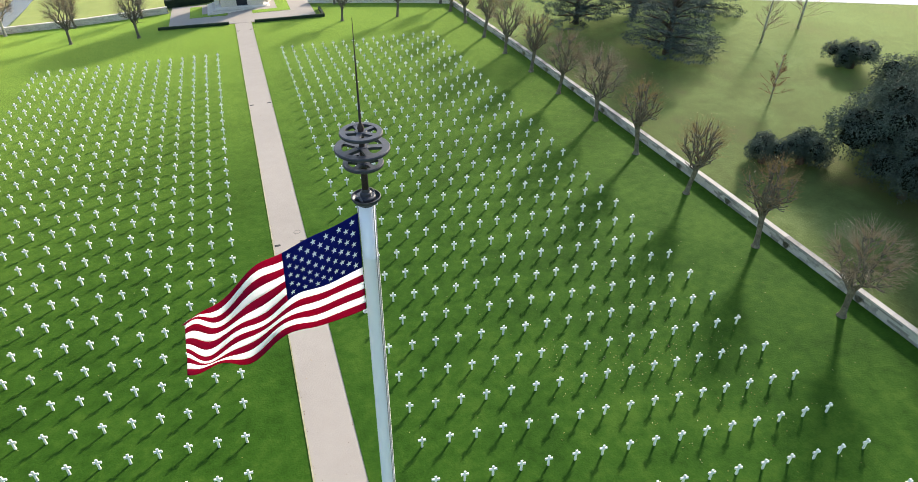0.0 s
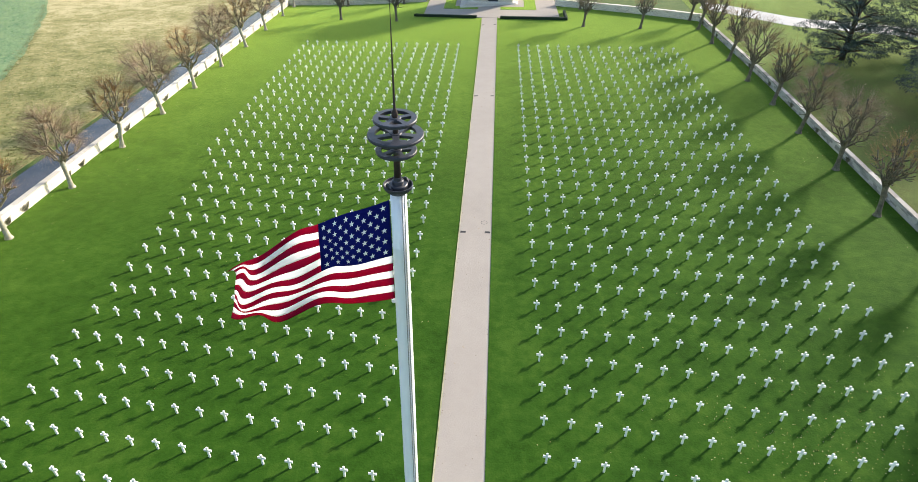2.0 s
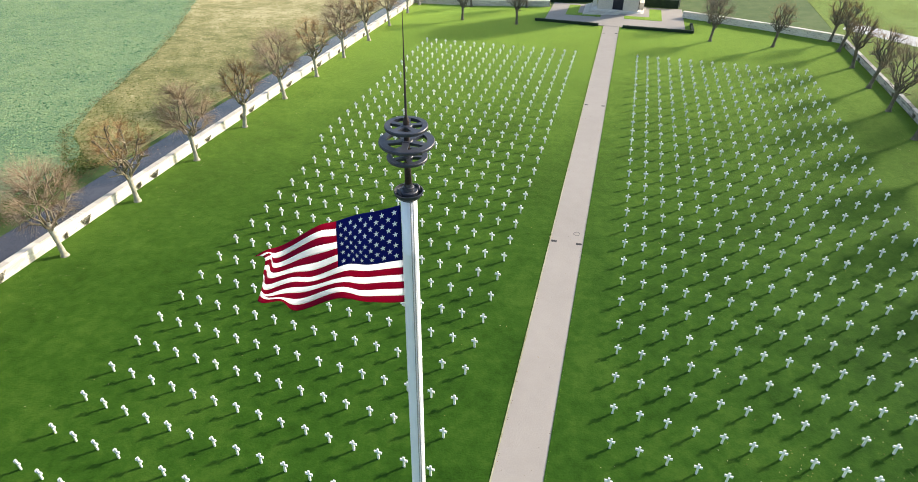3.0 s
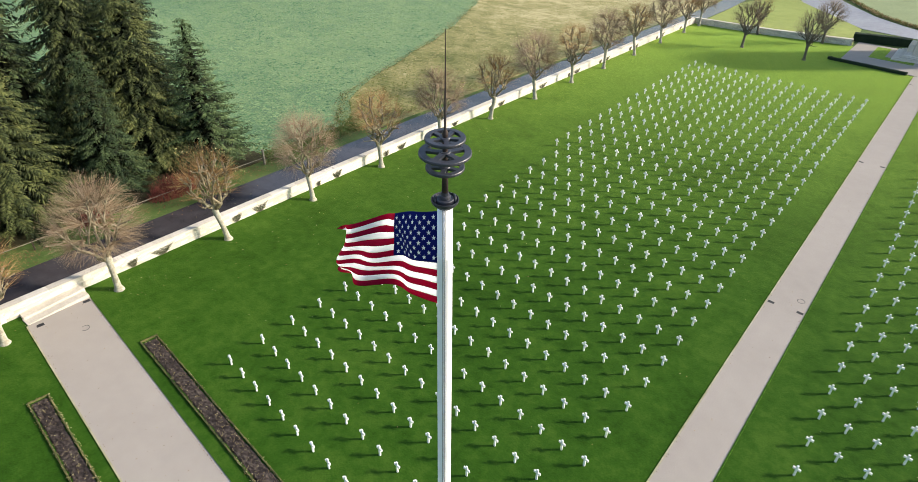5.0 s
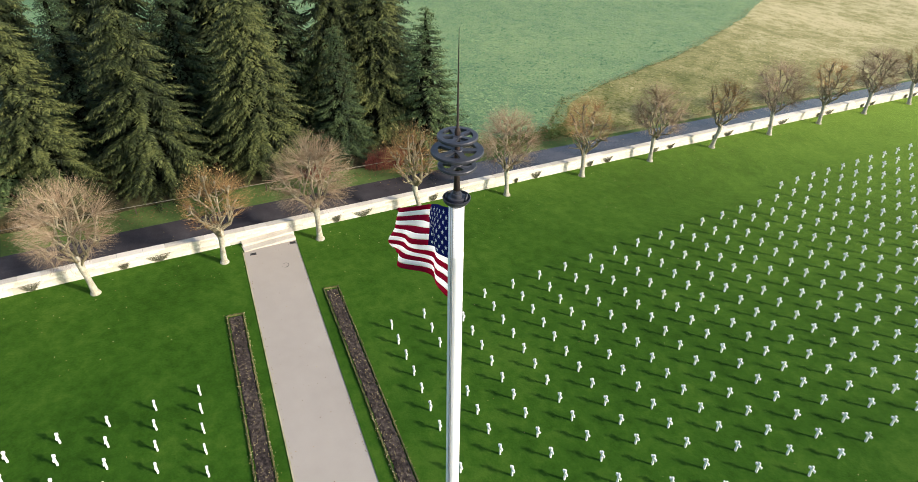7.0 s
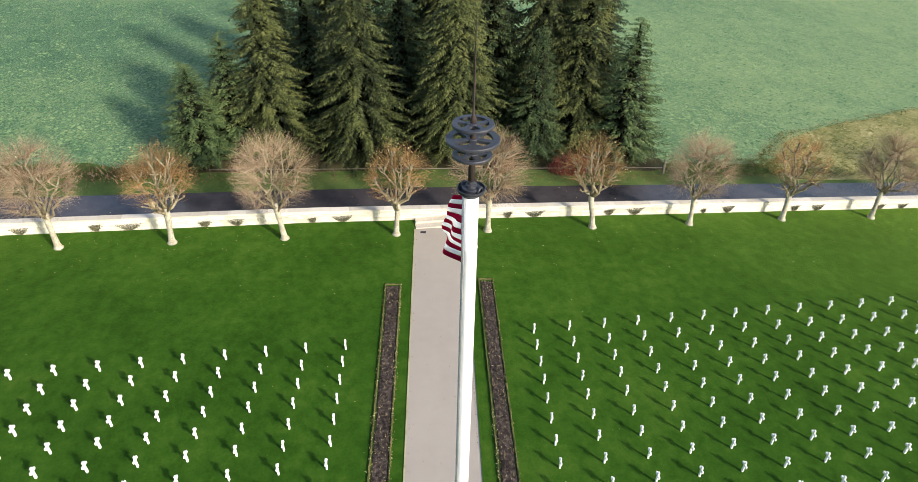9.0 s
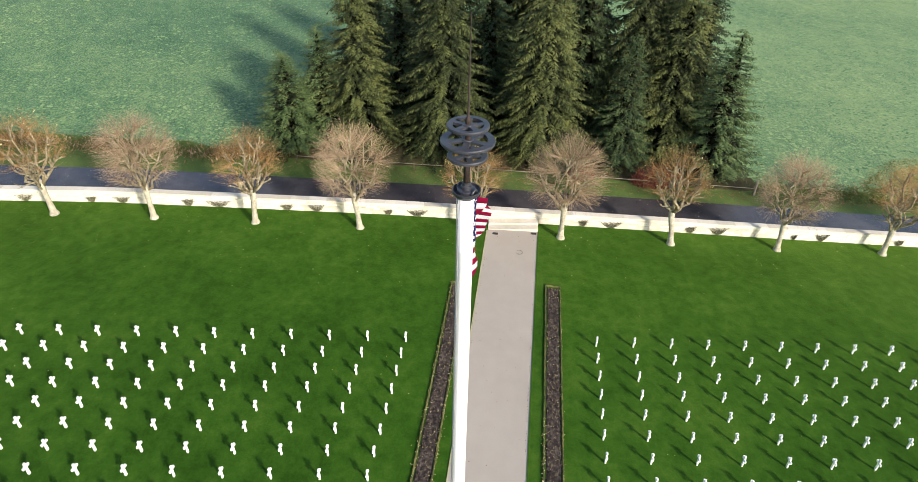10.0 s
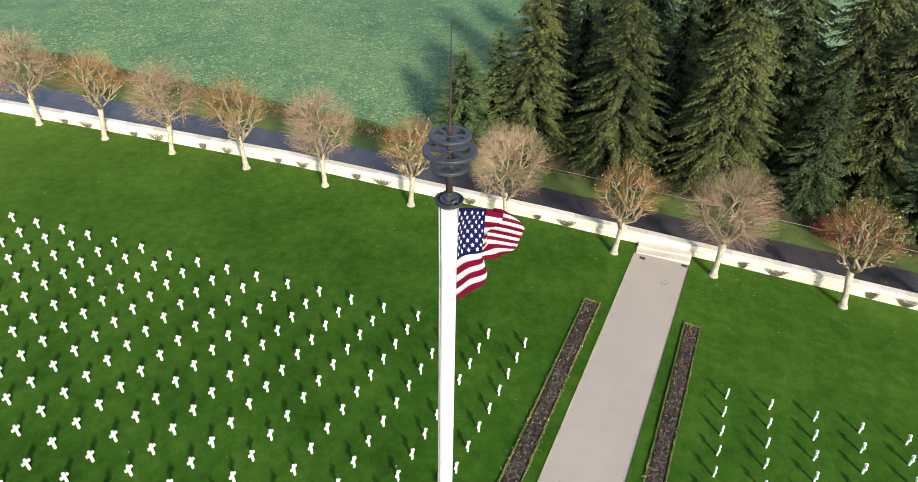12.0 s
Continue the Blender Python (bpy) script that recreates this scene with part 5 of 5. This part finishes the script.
def hedge(u0, v0, u1, v1, width, height, label):
    (x0, y0), (x1, y1) = tp(u0, v0), tp(u1, v1)
    rnd = random.Random(int(u0 * 10 + v0))
    ln = math.hypot(x1 - x0, y1 - y0)
    b = Build()
    n = max(2, int(ln / 0.5))
    d = Vector((x1 - x0, y1 - y0)).normalized()
    nn = Vector((-d.y, d.x))
    ring = [(-0.5, 0), (-0.52, 0.5), (-0.47, 0.94), (-0.2, 1.0), (0.2, 1.0), (0.47, 0.94), (0.52, 0.5), (0.5, 0)]
    for i in range(n + 1):
        x, y = x0 + d.x * ln * i / n, y0 + d.y * ln * i / n
        z = gz(x, y)
        for o, h in ring:
            oo = o * width * rnd.uniform(0.94, 1.06)
            b.v.append((x + nn.x * oo, y + nn.y * oo, z + h * height * rnd.uniform(0.96, 1.04) + 0.02))
    w = len(ring)
    for i in range(n):
        for j in range(w - 1):
            b.f.append((i * w + j, (i + 1) * w + j, (i + 1) * w + j + 1, i * w + j + 1))
    b.f += [tuple(range(w)), tuple(reversed(range(n * w, n * w + w)))]
    b.m = [0] * len(b.f)
    for _ in range(int(ln * 60)):
        t, o = rnd.random() * ln, rnd.uniform(-0.5, 0.5)
        x, y = x0 + d.x * t + nn.x * o * width, y0 + d.y * t + nn.y * o * width
        z = gz(x, y) + height
        a = rand_dir(rnd, 10, 80, rnd.uniform(0, 6.28)) * 0.09
        b.add([(x, y, z), (x + a.x + a.y * 0.4, y + a.y - a.x * 0.4, z + a.z * 0.6), (x + a.x, y + a.y, z + a.z)], [(0, 1, 2)])
    return thing("clipped_hedge", b.mesh("clipped_hedge", M_HEDGE), label, "hedge", "terrace hedges")


LOW, HIGH = "low dark clipped hedge along the terrace edge", "dark clipped hedge behind the terrace paving"
hedge(-15.4, -9.3, -2.4, -9.3, 0.5, 0.5, LOW)
hedge(2.4, -9.3, 15.4, -9.3, 0.5, 0.5, LOW)
hedge(15.2, -9.0, 15.2, -3.5, 0.5, 0.5, LOW)
hedge(-15.0, 9.6, -5.0, 12.6, 1.2, 1.6, HIGH)
hedge(5.2, 11.4, 13.4, 10.6, 1.2, 1.6, HIGH)


def chapel():
    ob = tagged(new("chapel"), "tall plain pale limestone chapel with a dark bronze door", "chapel")
    base = tz(0, 3)
    turn, axis = radians(-0.4), Vector((0.6, 129.6))
    ca, sa = math.cos(turn), math.sin(turn)

    def block(name, u, v, z, su, sv, sz, mat=M_STONE, label="", parent=None, bev=0.03):
        b = Build()
        x, y = axis.x + u * ca - v * sa, axis.y + u * sa + v * ca
        b.box(x, y, z, su, sv, sz, bev, turn)
        return part(name, b.mesh(name, mat), parent or ob, label)
    for k in range(5):
        block("step", 0, 5.3 + 0.2 * k, base - 0.3, 13.6 - 1.0 * k, 7.4 - 0.4 * k, 0.42 + 0.17 * k, label="broad pale stone step")
    top = base - 0.3 + 0.42 + 0.17 * 4
    # front wall in pieces round the door opening
    dw, dh = 2.1, 3.7
    block("wall", -(4.1 + dw / 2) / 2, 3.9, top, 4.1 - dw / 2, 1.0, 16.6)
    block("wall", (4.1 + dw / 2) / 2, 3.9, top, 4.1 - dw / 2, 1.0, 16.6)
    block("lintel", 0, 3.9, top + dh, dw, 1.0, 16.6 - dh)
    block("wall", -3.6, 8.4, top, 1.0, 8.0, 16.6)
    block("wall", 3.6, 8.4, top, 1.0, 8.0, 16.6)
    block("wall", 0, 12.8, top, 8.2, 0.8, 16.6)
    block("roof", 0, 8.3, top + 16.6, 8.6, 10.0, 0.6, label="flat stone roof slab")
    door = block("door", 0, 3.85, top, dw - 0.02, 0.12, dh - 0.01, M_BRONZE, "dark bronze double door", bev=0.01)
    for s in (-1, 1):
        for k in range(3):
            block("panel", s * 0.52, 3.77, top + 0.25 + 1.12 * k, 0.72, 0.05, 0.92, M_BRONZE, "", door, 0.012)
    for s in (-1, 1):
        block("pier", s * 4.75, 7.4, base - 0.2, 0.9, 3.4, 2.2, label="low stone flanking pier")


chapel()
_fa = polyline([(14.0, 149.0), (-4.0, 152.5), (-15.3, 157.1), (-23.3, 168.6), (-33.0, 181.0), (-40.0, 196.0), (-44.0, 230.0)])
_fb = polyline([(14.0, 152.0), (0.0, 157.0), (-7.8, 164.2), (-15.2, 172.4), (-25.0, 187.0), (-30.0, 200.0), (-34.0, 230.0)])
drape("far_road", _fa, _fb, 70, 5, 0.075, M_LANE, "pale lilac-grey lane curving behind the chapel", "road", skirt=0.05)


# ---- fallen leaves and crop ----
def fallen_leaves():
    rnd = random.Random(8)
    b = Build()

    def drop(x, y, up=0.0):
        if abs(x - 0.2) < 1.6 and rnd.random() < 0.8:
            return
        z = gz(x, y) + 0.05 + up
        s = rnd.uniform(0.03, 0.06)
        a = rnd.uniform(0, 6.28)
        ca, sa = math.cos(a) * s, math.sin(a) * s
        b.add([(x - ca, y - sa, z), (x + sa * 0.6, y - ca * 0.6, z + rnd.uniform(0.01, 0.04)), (x + ca, y + sa, z + rnd.uniform(0, 0.02)), (x - sa * 0.6, y + ca * 0.6, z + rnd.uniform(0.01, 0.04))], [(0, 1, 2, 3)])
    for tx, ty in W_TREES + E_TREES:
        for _ in range(34):
            drop(tx + rnd.gauss(0.6, 2.6), ty + rnd.gauss(0, 3.4)) if -41.8 < tx + 0.6 < 38.5 else None
    for _ in range(300):
        drop(rnd.uniform(-38, 36), rnd.uniform(-50, 70))
    for x0, y0, x1, y1 in ((-34.1, 7.75, -7.0, 4.75), (-33.9, 0.25, -7.0, -2.85)):
        for _ in range(60):
            t = rnd.random()
            x, y = x0 + (x1 - x0) * t, y0 + (y1 - y0) * t + rnd.uniform(-0.5, 0.5)
            drop(x, y, 0.08)
    for x0, y0, x1, y1, side, n in ((-33.9, 0.25, -7.0, -2.85, 0.62, 330), (-33.9, 0.25, -7.0, -2.85, -0.6, 170), (-21.0, 6.3, -7.0, 4.75, -0.6, 190), (-34.1, 7.75, -7.0, 4.75, 0.6, 50)):
        for _ in range(n):
            t = rnd.random()
            drop(x0 + (x1 - x0) * t, y0 + (y1 - y0) * t + side + rnd.gauss(0, 0.07), 0.10)
    for _ in range(230):
        # windblown leaves caught between the rows
        drop(rnd.gauss(21.5, 3.6), rnd.gauss(20.0, 2.4))
    for _ in range(260):
        drop(rnd.gauss(24, 5.5), rnd.gauss(19, 6.0))
    for _ in range(160):
        drop(rnd.uniform(-47.8, -43.6), rnd.uniform(-60, 70))
    thing("fallen_leaves", b.mesh("fallen_leaves", M_LEAF_DRY), "scattered small pale yellow fallen leaves on grass", "leaves", kind="stuff")


fallen_leaves()


def crop_clumps():
    """Leafy tufts standing on the part of the crop field next to the lane."""
    rng = np.random.default_rng(4)
    n = 74000
    y = rng.uniform(-80, 165, n)
    x = -53.6 - rng.uniform(0, 1, n) ** 1.3 * 115
    edge = np.interp(y, [-80, 40, 45, 51, 63, 83, 105, 127, 205], [-53.6, -53.6, -56, -61.5, -66, -73, -83, -95, -142])
    keep = x < edge - 0.5
    keep &= ~((x > -72) & (y > -18) & (y < 28))
    x, y = x[keep], y[keep]
    b = Build()
    rnd = random.Random(2)
    for px, py in zip(x.tolist(), y.tolist()):
        # a low rosette: a raised heart and four leaves round it
        z = gz(px, py) + 0.05
        a0, r, h = rnd.uniform(0, 6.28), rnd.uniform(0.12, 0.26), rnd.uniform(0.04, 0.10)
        i = len(b.v)
        b.v.append((px + rnd.uniform(-0.04, 0.04), py + rnd.uniform(-0.04, 0.04), z + h))
        for k in range(4):
            a, rr = a0 + 1.571 * k + rnd.uniform(-0.3, 0.3), r * rnd.uniform(0.75, 1.25)
            b.v.append((px + math.cos(a) * rr, py + math.sin(a) * rr, z + rnd.uniform(0.0, 0.05)))
        b.f.extend([(i, i + 1, i + 2), (i, i + 2, i + 3), (i, i + 3, i + 4), (i, i + 4, i + 1)])
    b.m = [0] * len(b.f)
    thing("crop_plants", b.mesh("crop_plants", M_CLUMP), "leafy green tufts of the winter crop", "crop", kind="stuff")


crop_clumps()


def field_edge(y):
    return interp(y, [(-80, -52.5), (40, -52.5), (45, -56), (51, -61.5), (63, -66), (83, -73), (105, -83), (127, -95), (205, -142)])


def dry_tufts():
    """Bunches of straw and grass on the fallow field."""
    rnd = random.Random(12)
    b = Build()
    while len(b.f) < 24000:
        y = 44 + 120 * rnd.random() ** 1.3
        x = rnd.uniform(field_edge(y), -50.6)
        z = gz(x, y) + 0.03
        s = rnd.uniform(0.10, 0.26)
        a0 = rnd.uniform(-0.5, 0.5) + 0.9
        for k in range(3):
            a = a0 + rnd.uniform(-0.6, 0.6) + 3.14 * (k % 2)
            ca, sa = math.cos(a) * s, math.sin(a) * s
            h = rnd.uniform(0.04, 0.11)
            b.add([(x - sa * 0.4, y + ca * 0.4, z), (x + sa * 0.4, y - ca * 0.4, z), (x + ca * 1.1, y + sa * 1.1, z + h)], [(0, 1, 2)])
    thing("dry_tufts", b.mesh("dry_tufts", M_TUFT), "straw-coloured and green grass tufts of the fallow field", "grass", kind="stuff")


dry_tufts()


def weeds(name, spots, mat, label, seed):
    """Thin blades and stems standing where spots gives a place and a height."""
    rnd = random.Random(seed)
    b = Build()
    for x, y, h in spots(rnd):
        z = gz(x, y)
        d = Vector((rnd.uniform(-0.9, 0.9), rnd.uniform(-0.9, 0.9), 0.8)) * h
        w = rnd.uniform(0.03, 0.075)
        a = rnd.uniform(0, 6.28)
        u = Vector((math.cos(a), math.sin(a), 0)) * w
        p = Vector((x, y, z))
        b.add([tuple(p - u), tuple(p + u), tuple(p + d * 0.6 + u * 1.3), tuple(p + d), tuple(p + d * 0.55 - u * 1.2)], [(0, 1, 2, 3, 4)])
    thing(name, b.mesh(name, mat), label, "weeds", kind="stuff")


def border_spots(rnd):
    for _ in range(3000):
        y = 42 + 95 * rnd.random() ** 1.5
        yield field_edge(y) + rnd.gauss(0.5, 0.5), y + rnd.uniform(-0.3, 0.3), rnd.uniform(0.06, 0.18)
    for _ in range(420):
        x = rnd.uniform(-62, -52)
        yield x, interp(x, [(-62, 51.6), (-56, 45.2), (-52, 41.0)]) + rnd.gauss(0, 0.8), rnd.uniform(0.06, 0.2)


def scrub_spots(rnd):
    for _ in range(3000):
        y = rnd.uniform(30.5, 45)
        yield rnd.uniform(-55.4 + 0.08 * (y - 30), -50.8), y, rnd.uniform(0.06, 0.20)


def bank_spots(rnd):
    for _ in range(7500):
        y = rnd.uniform(-85, -17)
        yield rnd.gauss(-51.8, 0.8), y, rnd.uniform(0.12, 0.6) * (0.7 + 0.3 * math.sin(y * 0.5) * math.sin(y * 0.17 + 1))


def lane_hedge_spots(rnd):
    at = polyline(FIELD_EDGE[1:6])
    for _ in range(2600):
        x, y = at(rnd.random())
        yield x + rnd.gauss(0.3, 0.35), y + rnd.gauss(0.3, 0.35), rnd.uniform(0.3, 0.9)


weeds("border_weeds", border_spots, M_WEED, "reddish-brown dead weeds along the crop's edge", 31)
weeds("verge_scrub", scrub_spots, M_SCRUB, "low olive-brown scrub between lane and field", 32)
weeds("lane_hedge", lane_hedge_spots, M_WEED, "low straggling brown hedge between lane and pale field", 34)
weeds("bank_scrub", bank_spots, M_WEED, "brown hedge-bank of dead stems along the lane", 33)


def leaf_litter():
    rnd = random.Random(40)
    b = Build()
    for k in range(6400):
        side = rnd.random()
        y = rnd.uniform(-80, 110)
        x = rnd.gauss(-50.6, 0.45) if side < 0.62 else rnd.gauss(-50.0, 0.9)
        if k > 5200:
            x, y = -49.8 - abs(rnd.gauss(0, 2.6)), rnd.gauss(42, 13)
        s = rnd.uniform(0.05, 0.11)
        a = rnd.uniform(0, 6.28)
        ca, sa = math.cos(a) * s, math.sin(a) * s
        z = gz(x, y) + 0.05
        b.add([(x - ca, y - sa, z), (x + sa * 0.6, y - ca * 0.6, z + 0.03), (x + ca, y + sa, z + 0.01), (x - sa * 0.6, y + ca * 0.6, z + 0.03)], [(0, 1, 2, 3)])
    for k in range(420):
        t = rnd.random()
        edge = rnd.choice((0.0, 1.0)) if k % 3 else rnd.random()
        if k < 260:
            (xa, ya), (xb, yb) = XP_S(0.9 * t), XP_N(0.9 * t)
            f = min(0.97, max(0.03, edge + rnd.gauss(0, 0.03)))
            x, y = xa + (xb - xa) * f, ya + (yb - ya) * f
        else:
            x, y = PX0 + (PX1 - PX0) * min(0.97, max(0.03, edge + rnd.gauss(0, 0.04))), 8 + 80 * t
        s, a = rnd.uniform(0.025, 0.05), rnd.uniform(0, 6.28)
        ca, sa = math.cos(a) * s, math.sin(a) * s
        z = gz(x, y) + 0.082
        b.add([(x - ca, y - sa, z), (x + sa * 0.6, y - ca * 0.6, z + 0.015), (x + ca, y + sa, z + 0.005), (x - sa * 0.6, y + ca * 0.6, z + 0.015)], [(0, 1, 2, 3)])
    thing("leaf_litter", b.mesh("leaf_litter", M_LITTER), "rust-brown fallen leaves along the lane and on the paths", "leaves", kind="stuff")


leaf_litter()


# ---- wall stones, last ----
def stone_mesh(name, sx, sy, sz, bev, mat=M_STONE):
    b = Build()
    b.box(0, 0, 0, sx, sy, sz, bev)
    return b.mesh(name, mat)


UNIT_STONE = stone_mesh("stone", 1.0, 1.0, 1.0, 0.02)
UNIT_COPING = stone_mesh("coping_stone", 1.0, 1.0, 1.0, 0.03)
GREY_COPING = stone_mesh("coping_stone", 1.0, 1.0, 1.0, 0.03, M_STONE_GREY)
SHIFT = {"wall_west": (-14.0, 30.0)}
for ob, blocks, copings, height, thick, outward in WALLS:
    lo, hi = SHIFT.get(ob.name, (1.0, 0.0))
    rest = Build()
    seen = 0
    for x, y, a, w, z, h, proud in blocks:
        nx, ny = -math.sin(a) * outward, math.cos(a) * outward
        depth = 0.10
        cx, cy = x + nx * (depth / 2 - 0.03 - proud), y + ny * (depth / 2 - 0.03 - proud)
        m = Matrix.Translation((cx, cy, gz(x, y) + z)) @ Matrix.Rotation(a, 4, "Z") @ Matrix.Diagonal((w, depth, h, 1))
        if lo < y < hi and seen < 300:
            part("stone", UNIT_STONE, ob, m=m)
            seen += 1
        else:
            rest.box(cx, cy, gz(x, y) + z, w, depth, h, 0.01, a)
    if rest.v:
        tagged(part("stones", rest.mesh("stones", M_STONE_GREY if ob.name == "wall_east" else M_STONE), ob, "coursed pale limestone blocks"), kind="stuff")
    for x, y, a, w in copings:
        nx, ny = -math.sin(a) * outward, math.cos(a) * outward
        cx, cy = x + nx * thick / 2, y + ny * thick / 2
        slope = math.atan2(gz(x + math.cos(a) * w / 2, y + math.sin(a) * w / 2) - gz(x - math.cos(a) * w / 2, y - math.sin(a) * w / 2), w)
        m = Matrix.Translation((cx, cy, gz(x, y) + height - 0.13)) @ Matrix.Rotation(a, 4, "Z") @ Matrix.Rotation(-slope, 4, "Y") @ Matrix.Diagonal((w, thick + 0.12, 0.14, 1))
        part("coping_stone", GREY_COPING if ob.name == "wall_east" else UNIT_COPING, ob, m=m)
